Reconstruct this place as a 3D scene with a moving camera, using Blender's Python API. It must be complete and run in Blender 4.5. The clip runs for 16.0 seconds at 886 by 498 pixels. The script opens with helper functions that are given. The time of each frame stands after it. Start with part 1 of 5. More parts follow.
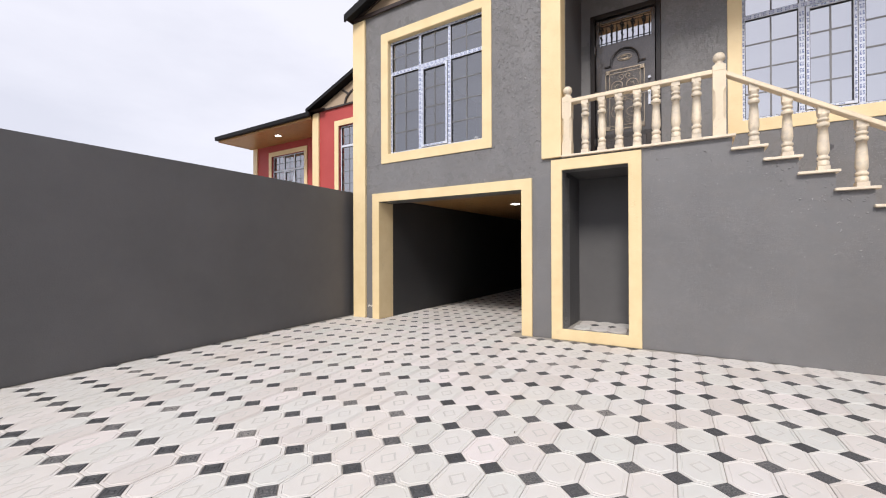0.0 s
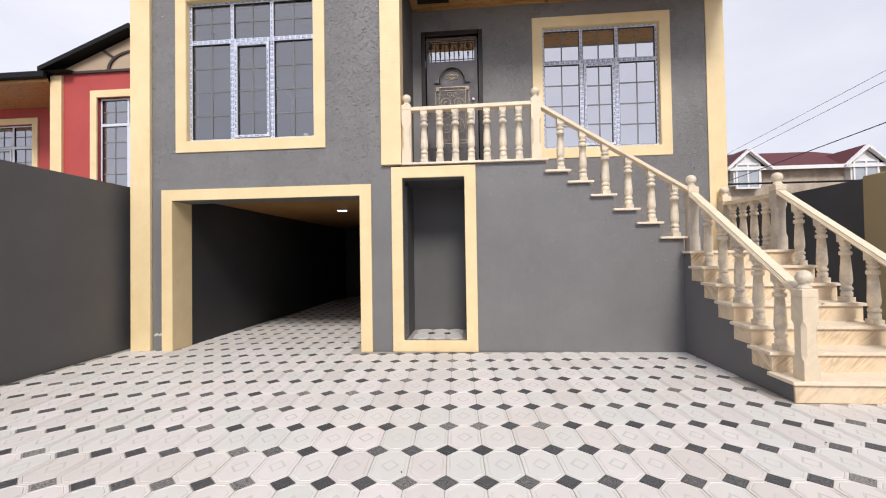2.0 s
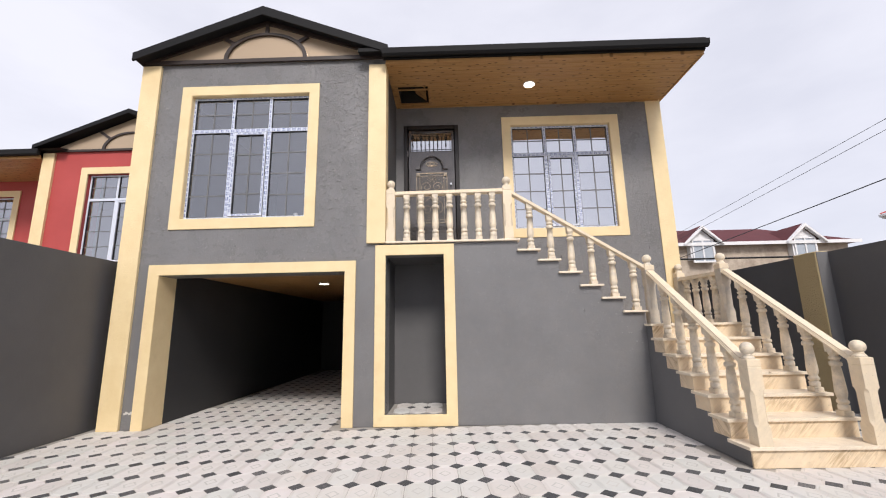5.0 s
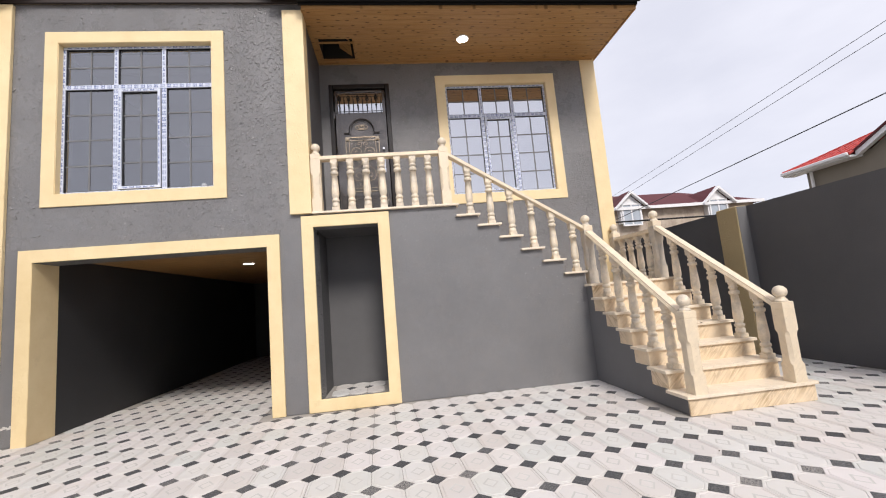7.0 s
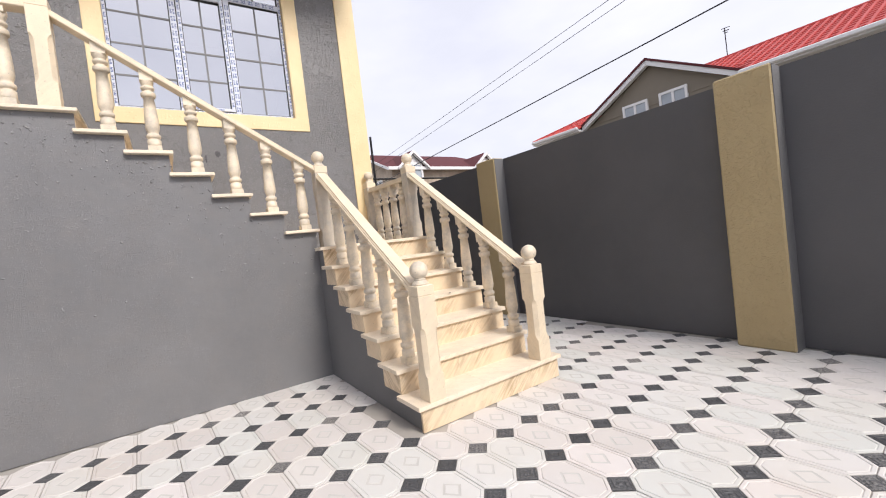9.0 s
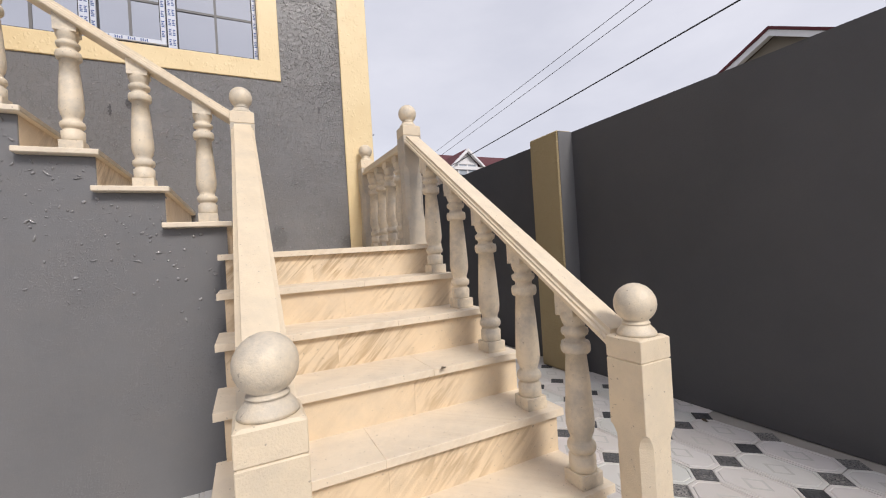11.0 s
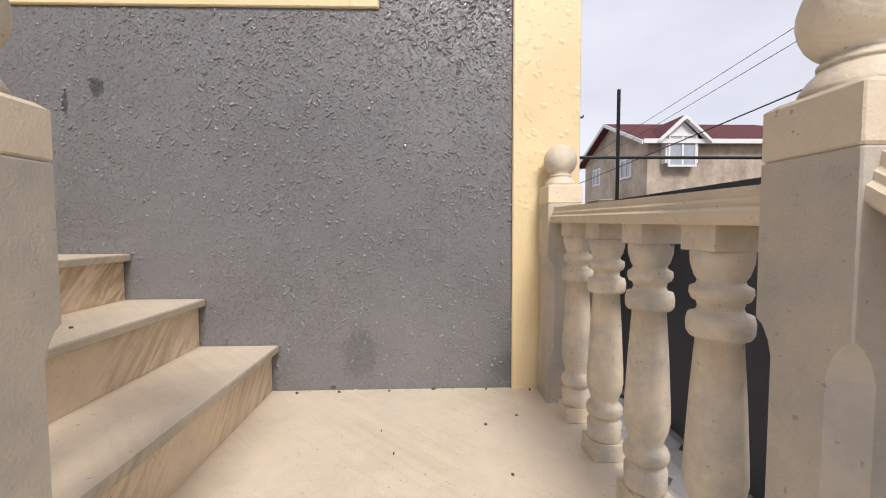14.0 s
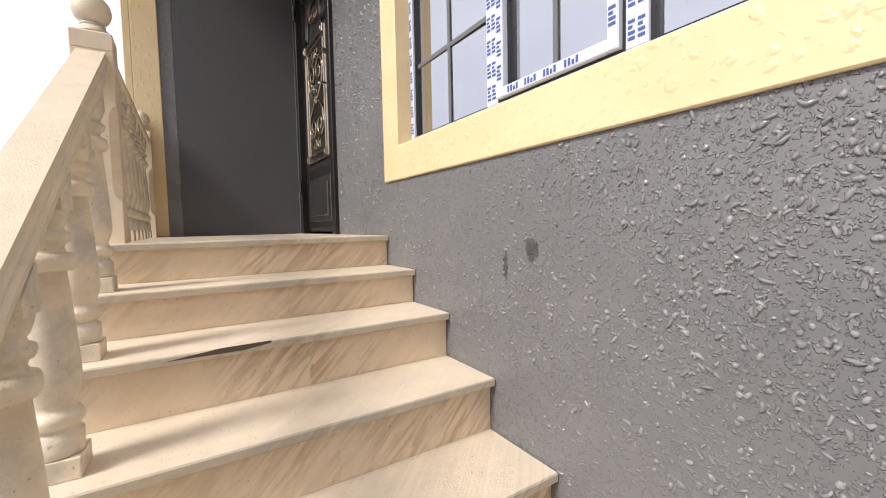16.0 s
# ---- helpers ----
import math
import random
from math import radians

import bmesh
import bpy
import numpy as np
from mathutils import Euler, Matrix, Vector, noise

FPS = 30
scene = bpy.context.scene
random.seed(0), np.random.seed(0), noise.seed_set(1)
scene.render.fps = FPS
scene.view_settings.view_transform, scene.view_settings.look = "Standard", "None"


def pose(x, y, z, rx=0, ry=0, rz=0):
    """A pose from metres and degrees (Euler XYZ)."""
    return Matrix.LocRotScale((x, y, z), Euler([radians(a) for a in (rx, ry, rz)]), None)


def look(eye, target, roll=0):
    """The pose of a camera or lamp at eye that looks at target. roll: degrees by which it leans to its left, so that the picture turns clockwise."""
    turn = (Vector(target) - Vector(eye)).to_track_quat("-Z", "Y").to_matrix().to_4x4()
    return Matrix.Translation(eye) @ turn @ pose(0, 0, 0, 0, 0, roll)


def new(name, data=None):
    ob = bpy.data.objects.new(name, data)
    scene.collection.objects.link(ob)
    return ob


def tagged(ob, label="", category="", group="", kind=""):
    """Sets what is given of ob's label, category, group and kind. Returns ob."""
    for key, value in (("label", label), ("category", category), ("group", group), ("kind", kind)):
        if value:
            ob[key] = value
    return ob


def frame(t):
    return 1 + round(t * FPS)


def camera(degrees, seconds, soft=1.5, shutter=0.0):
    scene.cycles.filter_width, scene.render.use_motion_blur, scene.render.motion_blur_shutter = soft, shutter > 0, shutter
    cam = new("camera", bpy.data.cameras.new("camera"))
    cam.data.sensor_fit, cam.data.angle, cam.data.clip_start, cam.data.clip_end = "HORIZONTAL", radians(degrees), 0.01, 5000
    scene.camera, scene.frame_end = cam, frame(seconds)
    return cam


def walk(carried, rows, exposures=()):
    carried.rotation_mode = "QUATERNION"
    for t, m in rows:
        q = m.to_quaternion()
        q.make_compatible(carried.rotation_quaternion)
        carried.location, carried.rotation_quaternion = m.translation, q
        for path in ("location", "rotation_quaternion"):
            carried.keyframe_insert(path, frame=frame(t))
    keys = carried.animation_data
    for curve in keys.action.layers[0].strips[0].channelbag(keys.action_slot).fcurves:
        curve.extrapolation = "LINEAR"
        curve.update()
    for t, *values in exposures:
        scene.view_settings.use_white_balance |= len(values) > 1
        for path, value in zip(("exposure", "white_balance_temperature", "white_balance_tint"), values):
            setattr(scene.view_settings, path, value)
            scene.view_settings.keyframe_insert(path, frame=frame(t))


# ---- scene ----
cam = camera(95.1, 16.0, 1.1)
PATH = [
    (0, (2.24, -5.547, 1.223), (1.177, -3.853, 1.229), -0.2),
    (0.5, (2.013, -5.504, 1.266), (1.185, -3.683, 1.271), -0.8),
    (1, (1.795, -5.489, 1.267), (1.216, -3.575, 1.276), -0.7),
    (1.5, (1.698, -5.403, 1.233), (1.348, -3.434, 1.259), -0.8),
    (2, (1.656, -5.349, 1.255), (1.492, -3.356, 1.291), -0.9),
    (2.5, (1.594, -5.46, 1.245), (1.54, -3.461, 1.306), -0.9),
    (3, (1.543, -5.578, 1.255), (1.533, -3.581, 1.362), -1.0),
    (3.5, (1.593, -5.636, 1.276), (1.577, -3.644, 1.461), -1.0),
    (4, (1.637, -5.717, 1.292), (1.593, -3.739, 1.583), -1.0),
    (6.5, (1.555, -5.568, 1.285), (1.638, -3.609, 1.681), -3.8),
    (7, (1.708, -5.325, 1.256), (1.944, -3.354, 1.495), -5.0),
    (7.5, (1.963, -5.042, 1.234), (2.401, -3.092, 1.304), -5.8),
    (8, (2.285, -4.718, 1.246), (3.034, -2.866, 1.169), -7.2),
    (8.5, (2.7, -4.381, 1.201), (3.712, -2.658, 1.121), -7.4),
    (9, (3.04, -4.019, 1.224), (4.16, -2.36, 1.171), -6.7),
    (11.5, (4.599, -2.131, 1.232), (5.269, -0.246, 1.235), -1.4),
    (12, (4.753, -1.648, 1.308), (5.12, 0.318, 1.302), -0.2),
    (12.5, (4.806, -1.261, 1.505), (5.026, 0.727, 1.53), 0.6),
    (13, (4.891, -0.981, 1.649), (5.238, 0.986, 1.55), -0.4),
    (13.5, (4.869, -0.683, 1.828), (4.892, 1.317, 1.812), 0.4),
    (14, (4.908, -0.452, 1.928), (4.968, 1.545, 1.823), -0.2),
    (14.5, (4.88, -0.208, 2.135), (4.519, 1.757, 2.045), -3.0),
    (15, (4.831, -0.033, 2.344), (4.065, 1.806, 2.168), -2.7),
    (15.5, (4.719, 0.192, 2.491), (3.454, 1.727, 2.285), -2.3),
    (16, (4.522, 0.296, 2.548), (2.829, 1.356, 2.434), -1.2),
]
EXPOSURES = [(0.0, 0.7), (4.0, 0.69), (6.5, 0.69), (9.0, 0.85), (11.5, 0.45), (12.2, 0.45), (13.0, 0.52), (14.5, 0.72), (15.0, 0.82), (16.0, 1.0)]
walk(cam, [(t, look(eye, target, roll)) for t, eye, target, roll in PATH], EXPOSURES)

# ---- world and light ----
def build_world():
    w = bpy.data.worlds.new("overcast_sky")
    scene.world = w
    w.use_nodes = True
    nt = w.node_tree
    nt.nodes.clear()
    out = nt.nodes.new("ShaderNodeOutputWorld")
    bg = nt.nodes.new("ShaderNodeBackground")
    sky = nt.nodes.new("ShaderNodeTexSky")
    sky.sky_type = "NISHITA"
    sky.sun_disc = False
    sky.sun_elevation = radians(SUN_ELEV)
    sky.sun_rotation = radians(180 + SUN_AZ)
    co = nt.nodes.new("ShaderNodeTexCoord")
    mp = nt.nodes.new("ShaderNodeMapping")
    mp.inputs["Scale"].default_value = (1.0, 1.0, 2.6)
    mp.inputs["Location"].default_value = (0.35, 0.2, 0.1)
    n1 = nt.nodes.new("ShaderNodeTexNoise")
    n1.inputs["Scale"].default_value = 1.5
    n1.inputs["Detail"].default_value = 7
    n1.inputs["Roughness"].default_value = 0.55
    rp = nt.nodes.new("ShaderNodeValToRGB")
    rp.color_ramp.elements[0].position = 0.33
    rp.color_ramp.elements[0].color = (7.3, 7.35, 8.35, 1)
    rp.color_ramp.elements[1].position = 0.62
    rp.color_ramp.elements[1].color = (8.9, 8.85, 9.75, 1)
    mx = nt.nodes.new("ShaderNodeMixRGB")
    mx.inputs[0].default_value = 0.9
    nt.links.new(co.outputs["Generated"], mp.inputs["Vector"])
    nt.links.new(mp.outputs["Vector"], n1.inputs["Vector"])
    nt.links.new(n1.outputs["Fac"], rp.inputs["Fac"])
    nt.links.new(sky.outputs["Color"], mx.inputs[1])
    nt.links.new(rp.outputs["Color"], mx.inputs[2])
    nt.links.new(mx.outputs["Color"], bg.inputs["Color"])
    bg.inputs["Strength"].default_value = 0.070
    nt.links.new(bg.outputs["Background"], out.inputs["Surface"])
    sun = new("sun", bpy.data.lights.new("sun", "SUN"))
    sun.data.energy = 1.95
    sun.data.angle = radians(16)
    sun.data.color = (1.0, 0.935, 0.88)
    a, e = radians(SUN_AZ), radians(SUN_ELEV)
    way = Vector((-math.sin(a) * math.cos(e), -math.cos(a) * math.cos(e), math.sin(e)))
    sun.matrix_world = look(way * 30, (0, 0, 0))


SUN_ELEV, SUN_AZ = 42.0, -10.0
build_world()


# ---- materials ----
class Mat:
    """A small wrapper that builds one node material."""

    def __init__(self, name, rough=0.6, metal=0.0, spec=0.5):
        self.m = bpy.data.materials.new(name)
        self.m.use_nodes = True
        self.nt = self.m.node_tree
        self.p = self.nt.nodes["Principled BSDF"]
        self.p.inputs["Roughness"].default_value = rough
        self.p.inputs["Metallic"].default_value = metal
        self.p.inputs["Specular IOR Level"].default_value = spec
        co = self.nt.nodes.new("ShaderNodeTexCoord")
        self.co = co.outputs["Object"]

    def node(self, kind, **kw):
        n = self.nt.nodes.new(kind)
        for k, v in kw.items():
            n.inputs[k.replace("_", " ")].default_value = v
        return n

    def link(self, a, b):
        self.nt.links.new(a, b)
        return self

    def mapped(self, scale=(1, 1, 1), rot=(0, 0, 0), world=False):
        mp = self.node("ShaderNodeMapping", Scale=scale, Rotation=rot)
        if world:
            g = self.nt.nodes.new("ShaderNodeNewGeometry")
            self.link(g.outputs["Position"], mp.inputs["Vector"])
        else:
            self.link(self.co, mp.inputs["Vector"])
        return mp.outputs["Vector"]

    def noise(self, scale, detail=4, rough=0.55, vec=None, dist=0.0):
        n = self.node("ShaderNodeTexNoise", Scale=scale, Detail=detail, Roughness=rough, Distortion=dist)
        self.link(vec if vec is not None else self.mapped(world=True), n.inputs["Vector"])
        return n.outputs["Fac"]

    def ramp(self, fac, *stops):
        r = self.nt.nodes.new("ShaderNodeValToRGB")
        e = r.color_ramp.elements
        while len(e) < len(stops):
            e.new(0.5)
        for el, (pos, col) in zip(e, stops):
            el.position = pos
            el.color = (*col, 1) if isinstance(col, tuple) else (col, col, col, 1)
        self.link(fac, r.inputs["Fac"])
        return r.outputs["Color"]

    def mix(self, fac, a, b, mode="MIX"):
        n = self.nt.nodes.new("ShaderNodeMixRGB")
        n.blend_type = mode
        for sock, v in zip(n.inputs, (fac, a, b)):
            if isinstance(v, (int, float)):
                sock.default_value = v
            elif isinstance(v, tuple):
                sock.default_value = (*v, 1)
            else:
                self.link(v, sock)
        return n.outputs["Color"]

    def add(self, a, b, op="ADD"):
        n = self.nt.nodes.new("ShaderNodeMath")
        n.operation = op
        for sock, v in zip(n.inputs, (a, b)):
            if isinstance(v, (int, float)):
                sock.default_value = v
            else:
                self.link(v, sock)
        return n.outputs[0]

    def colour(self, c):
        if isinstance(c, tuple):
            self.p.inputs["Base Color"].default_value = (*c, 1)
        else:
            self.link(c, self.p.inputs["Base Color"])
        return self

    def rough(self, c):
        self.link(c, self.p.inputs["Roughness"])
        return self

    def bump(self, h, dist=0.01, strength=1.0):
        b = self.node("ShaderNodeBump", Strength=strength, Distance=dist)
        self.link(h, b.inputs["Height"])
        self.link(b.outputs["Normal"], self.p.inputs["Normal"])
        return self

    def random(self):
        return self.nt.nodes.new("ShaderNodeObjectInfo").outputs["Random"]

    def island(self):
        return self.nt.nodes.new("ShaderNodeNewGeometry").outputs["Random Per Island"]


def drops(m, v, scale, cut=0.34, soft=0.05, stretch=None, rot=(0, 0, 0)):
    """Scattered raised drops of uneven size: 1 on a drop, 0 between."""
    if stretch:
        mp = m.node("ShaderNodeMapping", Scale=stretch, Rotation=rot)
        m.link(v, mp.inputs["Vector"])
        v = mp.outputs["Vector"]
    vo = m.node("ShaderNodeTexVoronoi", Scale=scale)
    m.link(v, vo.inputs["Vector"])
    sep = m.nt.nodes.new("ShaderNodeSeparateColor")
    m.link(vo.outputs["Color"], sep.inputs[0])
    d = m.add(vo.outputs["Distance"], m.add(sep.outputs[0], 0.42, "MULTIPLY"))
    return m.ramp(d, (cut - soft, 1.0), (cut + soft, 0.0))


def warped(m, amount=0.02, scale=30.0):
    v = m.mapped(world=True)
    n = m.node("ShaderNodeTexNoise", Scale=scale, Detail=3)
    m.link(v, n.inputs["Vector"])
    s = m.nt.nodes.new("ShaderNodeVectorMath")
    s.operation = "MULTIPLY_ADD"
    s.inputs[1].default_value = (amount, amount, amount)
    m.link(n.outputs["Color"], s.inputs[0])
    m.link(v, s.inputs[2])
    return v, s.outputs[0]


def stain(m, col, v, spots):
    """Dark smudges at given places: (centre, sizes)."""
    for c, size, amount in spots:
        sub = m.nt.nodes.new("ShaderNodeVectorMath")
        sub.operation = "SUBTRACT"
        sub.inputs[1].default_value = c
        m.link(v, sub.inputs[0])
        div = m.nt.nodes.new("ShaderNodeVectorMath")
        div.operation = "DIVIDE"
        div.inputs[1].default_value = size
        m.link(sub.outputs[0], div.inputs[0])
        ln = m.nt.nodes.new("ShaderNodeVectorMath")
        ln.operation = "LENGTH"
        m.link(div.outputs[0], ln.inputs[0])
        f = m.ramp(m.add(ln.outputs["Value"], m.add(m.noise(60, 4, 0.6, v), 0.9, "MULTIPLY")), (0.9, amount), (1.45, 0.0))
        col = m.mix(f, col, (0.045, 0.045, 0.047))
    return col


def splatter(m, base, light, dist=0.0058, gloss=0.10, spread=(0.38, 0.34, 0.55, 1.0)):
    """Thrown stucco with flat raised drops under glossy paint."""
    v, wv = warped(m, 0.030, 48)
    a = drops(m, wv, 75, 0.38, 0.07)
    b = drops(m, wv, 125, 0.42, 0.08)
    c = drops(m, wv, 78, 0.33, 0.07, (1.0, 1.0, 0.32), (0, 0.6, 0))
    d = drops(m, wv, 84, 0.33, 0.07, (0.32, 1.0, 1.0), (0, 0.5, 0))
    top = m.add(m.add(a, b, "MAXIMUM"), m.add(c, d, "MAXIMUM"), "MAXIMUM")
    dens = m.ramp(m.noise(1.6, 4, 0.6, v), (spread[0], spread[1]), (spread[2], spread[3]))
    top = m.add(top, dens, "MULTIPLY")
    fine = m.noise(260, 4, 0.65, v)
    h = m.add(top, m.add(fine, 0.26, "MULTIPLY"))
    h = m.add(h, m.add(m.noise(14, 3, 0.5, v), 0.6, "MULTIPLY"))
    tone = m.mix(m.ramp(m.noise(1.1, 6, 0.65, v), (0.3, 0.0), (0.7, 1.0)), base, light)
    tone = m.mix(m.ramp(m.noise(5.0, 5, 0.7, v), (0.45, 0.0), (0.75, 0.35)), tone, (0.20, 0.185, 0.175))
    # Drop tops mixed paler, painting some glossy sparkle into the colour.
    tone = m.mix(m.add(top, 0.25, "MULTIPLY"), tone, (0.42, 0.41, 0.41))
    tone = stain(m, tone, v, (((3.509, 1.17, 2.41), (0.024, 0.2, 0.095), 0.8), ((3.63, 1.17, 2.47), (0.050, 0.2, 0.075), 0.75), ((5.02, 1.17, 2.55), (0.022, 0.2, 0.06), 0.6), ((4.62, 1.17, 1.42), (0.13, 0.2, 0.20), 0.28), ((5.25, 1.17, 1.36), (0.20, 0.2, 0.12), 0.25)))
    m.colour(tone)
    m.rough(m.ramp(m.add(top, m.add(m.noise(3, 4, 0.6, v), 0.6, "MULTIPLY")), (0.0, gloss + 0.26), (1.1, gloss)))
    m.bump(h, dist, 1.0)
    return m.m


def drop_material():
    m = Mat("glossy_stucco_drops", 0.2, 0.0, 1.0)
    v = m.mapped(world=True)
    m.colour(m.mix(m.island(), (0.195, 0.192, 0.195), (0.30, 0.294, 0.294)))
    m.rough(m.ramp(m.noise(20, 3, 0.6, v), (0.3, 0.07), (0.7, 0.20)))
    m.bump(m.noise(240, 3, 0.6, v), 0.0012, 0.8)
    return m.m


def plaster(m, base, light, dist=0.003):
    v = m.mapped(world=True)
    m.colour(m.mix(m.ramp(m.noise(0.8, 6, 0.65, v), (0.3, 0.0), (0.7, 1.0)), base, light))
    h = m.add(m.noise(70, 4, 0.6, v), m.add(m.noise(9, 3, 0.5, v), 0.8, "MULTIPLY"))
    m.bump(h, dist, 0.8)
    return m.m


GREY = splatter(Mat("grey_stucco", 0.5), (0.165, 0.164, 0.168), (0.205, 0.203, 0.206), 0.0032)
SPLASH = drop_material()
GREY_SPARSE = splatter(Mat("grey_trowelled_stucco", 0.5), (0.150, 0.150, 0.155), (0.185, 0.184, 0.188), 0.0034, 0.16, (0.46, 0.06, 0.72, 0.75))
GREY_PLAIN = plaster(Mat("grey_wall_paint", 0.62), (0.125, 0.125, 0.130), (0.155, 0.154, 0.158))
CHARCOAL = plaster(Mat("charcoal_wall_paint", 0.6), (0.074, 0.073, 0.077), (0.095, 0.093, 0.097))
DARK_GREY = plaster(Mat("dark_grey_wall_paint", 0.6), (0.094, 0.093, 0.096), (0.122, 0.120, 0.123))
# Garage wall colour taken near black to paint in the interior's shade.
GARAGE_SHADE = plaster(Mat("shade_darkened_garage_paint", 0.6), (0.030, 0.030, 0.032), (0.042, 0.042, 0.044))
RED = plaster(Mat("red_wall_paint", 0.6), (0.36, 0.048, 0.045), (0.43, 0.065, 0.060))


def cream_material():
    m = Mat("cream_trim_paint", 0.42)
    v, wv = warped(m, 0.035, 34)
    top = m.add(drops(m, wv, 30, 0.38, 0.12), drops(m, wv, 36, 0.32, 0.10, (1.0, 1.0, 0.4), (0, 0.7, 0)), "MAXIMUM")
    top = m.add(top, m.ramp(m.noise(1.6, 3, 0.5, v), (0.32, 0.15), (0.58, 1.0)), "MULTIPLY")
    tone = m.mix(m.ramp(m.noise(2.2, 6, 0.65, v), (0.3, 0.0), (0.7, 1.0)), (0.72, 0.56, 0.31), (0.80, 0.65, 0.39))
    dirt = m.ramp(m.noise(5, 6, 0.7, v), (0.58, 0.0), (0.78, 1.0))
    m.colour(m.mix(m.add(dirt, 0.25, "MULTIPLY"), tone, (0.46, 0.34, 0.18)))
    m.bump(m.add(top, m.add(m.noise(200, 3, 0.6, v), 0.25, "MULTIPLY")), 0.0019, 0.9)
    return m.m


CREAM = cream_material()


def ochre_material():
    m = Mat("ochre_pillar_paint", 0.6)
    v = m.mapped(world=True)
    drops = m.ramp(m.noise(30, 3, 0.6, v, 0.8), (0.5, 0.0), (0.62, 1.0))
    m.colour(m.mix(m.noise(2.0, 6, 0.65, v), (0.38, 0.29, 0.15), (0.47, 0.37, 0.20)))
    m.bump(m.add(drops, m.noise(160, 3, 0.6, v)), 0.005, 0.8)
    return m.m


OCHRE = ochre_material()


def stone_material(name, a, b, vein, turned=False, grime=0.25, streak=0.9):
    m = Mat(name, 0.48)
    v = m.mapped(world=True)
    comb = m.nt.nodes.new("ShaderNodeCombineXYZ")
    for axis, way, k in (("X", (0.62, 0.62, -0.62), 30.0), ("Y", (0.5, 0.5, 0.78), 3.0)):
        dot = m.nt.nodes.new("ShaderNodeVectorMath")
        dot.operation = "DOT_PRODUCT"
        dot.inputs[1].default_value = way
        m.link(v, dot.inputs[0])
        m.link(m.add(dot.outputs["Value"], k, "MULTIPLY"), comb.inputs[axis])
    m.link(m.add(m.random(), 40.0, "MULTIPLY"), comb.inputs["Z"])
    patch = m.ramp(m.noise(2.3, 3, 0.5, v), (0.41, 0.10), (0.62, 1.0))
    veins = m.add(m.ramp(m.noise(1.3, 5, 0.6, comb.outputs["Vector"], 1.0), (0.44, 0.0), (0.54, 0.6), (0.68, 1.0)), patch, "MULTIPLY")
    tone = m.mix(m.noise(2.5, 5, 0.6, v), a, b)
    tone = m.mix(m.add(veins, streak, "MULTIPLY"), tone, vein)
    spots = m.ramp(m.noise(6, 7, 0.72, v), (0.42, 0.0), (0.70, 1.0))
    tone = m.mix(m.add(spots, grime, "MULTIPLY"), tone, (0.36, 0.34, 0.31))
    pits = m.ramp(m.noise(90, 2, 0.5, v), (0.70, 0.0), (0.74, 1.0))
    tone = m.mix(m.add(pits, 0.6, "MULTIPLY"), tone, (0.20, 0.16, 0.12))
    shift = m.random()
    tone = m.mix(m.add(shift, 0.14, "MULTIPLY"), tone, (0.52, 0.46, 0.36))
    m.colour(tone)
    m.rough(m.ramp(m.noise(6, 5, 0.6, v), (0.3, 0.36), (0.7, 0.6)))
    m.bump(m.add(m.noise(220, 3, 0.6, v), m.add(m.noise(35, 4, 0.6, v), 0.6, "MULTIPLY")), 0.0012 if not turned else 0.002, 0.7)
    return m.m


STONE = stone_material("beige_stone_slab", (0.74, 0.57, 0.38), (0.83, 0.69, 0.50), (0.38, 0.25, 0.12))
TREAD = stone_material("beige_stone_tread", (0.78, 0.66, 0.51), (0.85, 0.75, 0.60), (0.52, 0.36, 0.20), True, 0.26, 0.24)
CARVED = stone_material("carved_limestone", (0.73, 0.62, 0.46), (0.82, 0.71, 0.55), (0.55, 0.44, 0.31), True, 0.85, 0.25)

DARK_EDGE = stone_material("darker_stone_edge", (0.50, 0.42, 0.31), (0.62, 0.53, 0.40), (0.30, 0.24, 0.17), True, 0.6, 0.7)
NEWEL = stone_material("grey_stained_limestone", (0.47, 0.415, 0.34), (0.61, 0.535, 0.43), (0.48, 0.39, 0.28), True, 0.9, 0.2)
RAIL_STONE = stone_material("handrail_limestone", (0.72, 0.60, 0.43), (0.80, 0.68, 0.51), (0.58, 0.46, 0.32), True, 0.28, 0.3)


def wood_material():
    m = Mat("varnished_pine_boards", 0.35)
    v = m.mapped((0.6, 9.0, 9.0), world=True)
    grain = m.noise(5, 6, 0.65, v, 0.4)
    col = m.ramp(grain, (0.3, (0.34, 0.180, 0.068)), (0.55, (0.46, 0.260, 0.100)), (0.8, (0.55, 0.33, 0.135)))
    col = m.mix(m.add(m.island(), 0.3, "MULTIPLY"), col, (0.36, 0.18, 0.06))
    vo = m.node("ShaderNodeTexVoronoi", Scale=1.0)
    vo.voronoi_dimensions = "2D"
    m.link(m.mapped((4.2, 10.2, 1.0), world=True), vo.inputs["Vector"])
    knots = m.ramp(vo.outputs["Distance"], (0.07, 1.0), (0.16, 0.0))
    col = m.mix(m.add(knots, 0.75, "MULTIPLY"), col, (0.09, 0.035, 0.012))
    m.colour(col).bump(grain, 0.002, 0.5)
    return m.m


WOOD = wood_material()


def plain(name, col, rough=0.5, metal=0.0, vary=0.12, scale=30.0, dist=0.001, spec=0.5):
    m = Mat(name, rough, metal, spec)
    v = m.mapped(world=True)
    dark = tuple(c * (1 - vary) for c in col)
    lite = tuple(min(1, c * (1 + vary)) for c in col)
    m.colour(m.mix(m.noise(scale * 0.1, 5, 0.6, v), dark, lite))
    m.bump(m.noise(scale * 4, 3, 0.6, v), dist, 0.5)
    return m.m


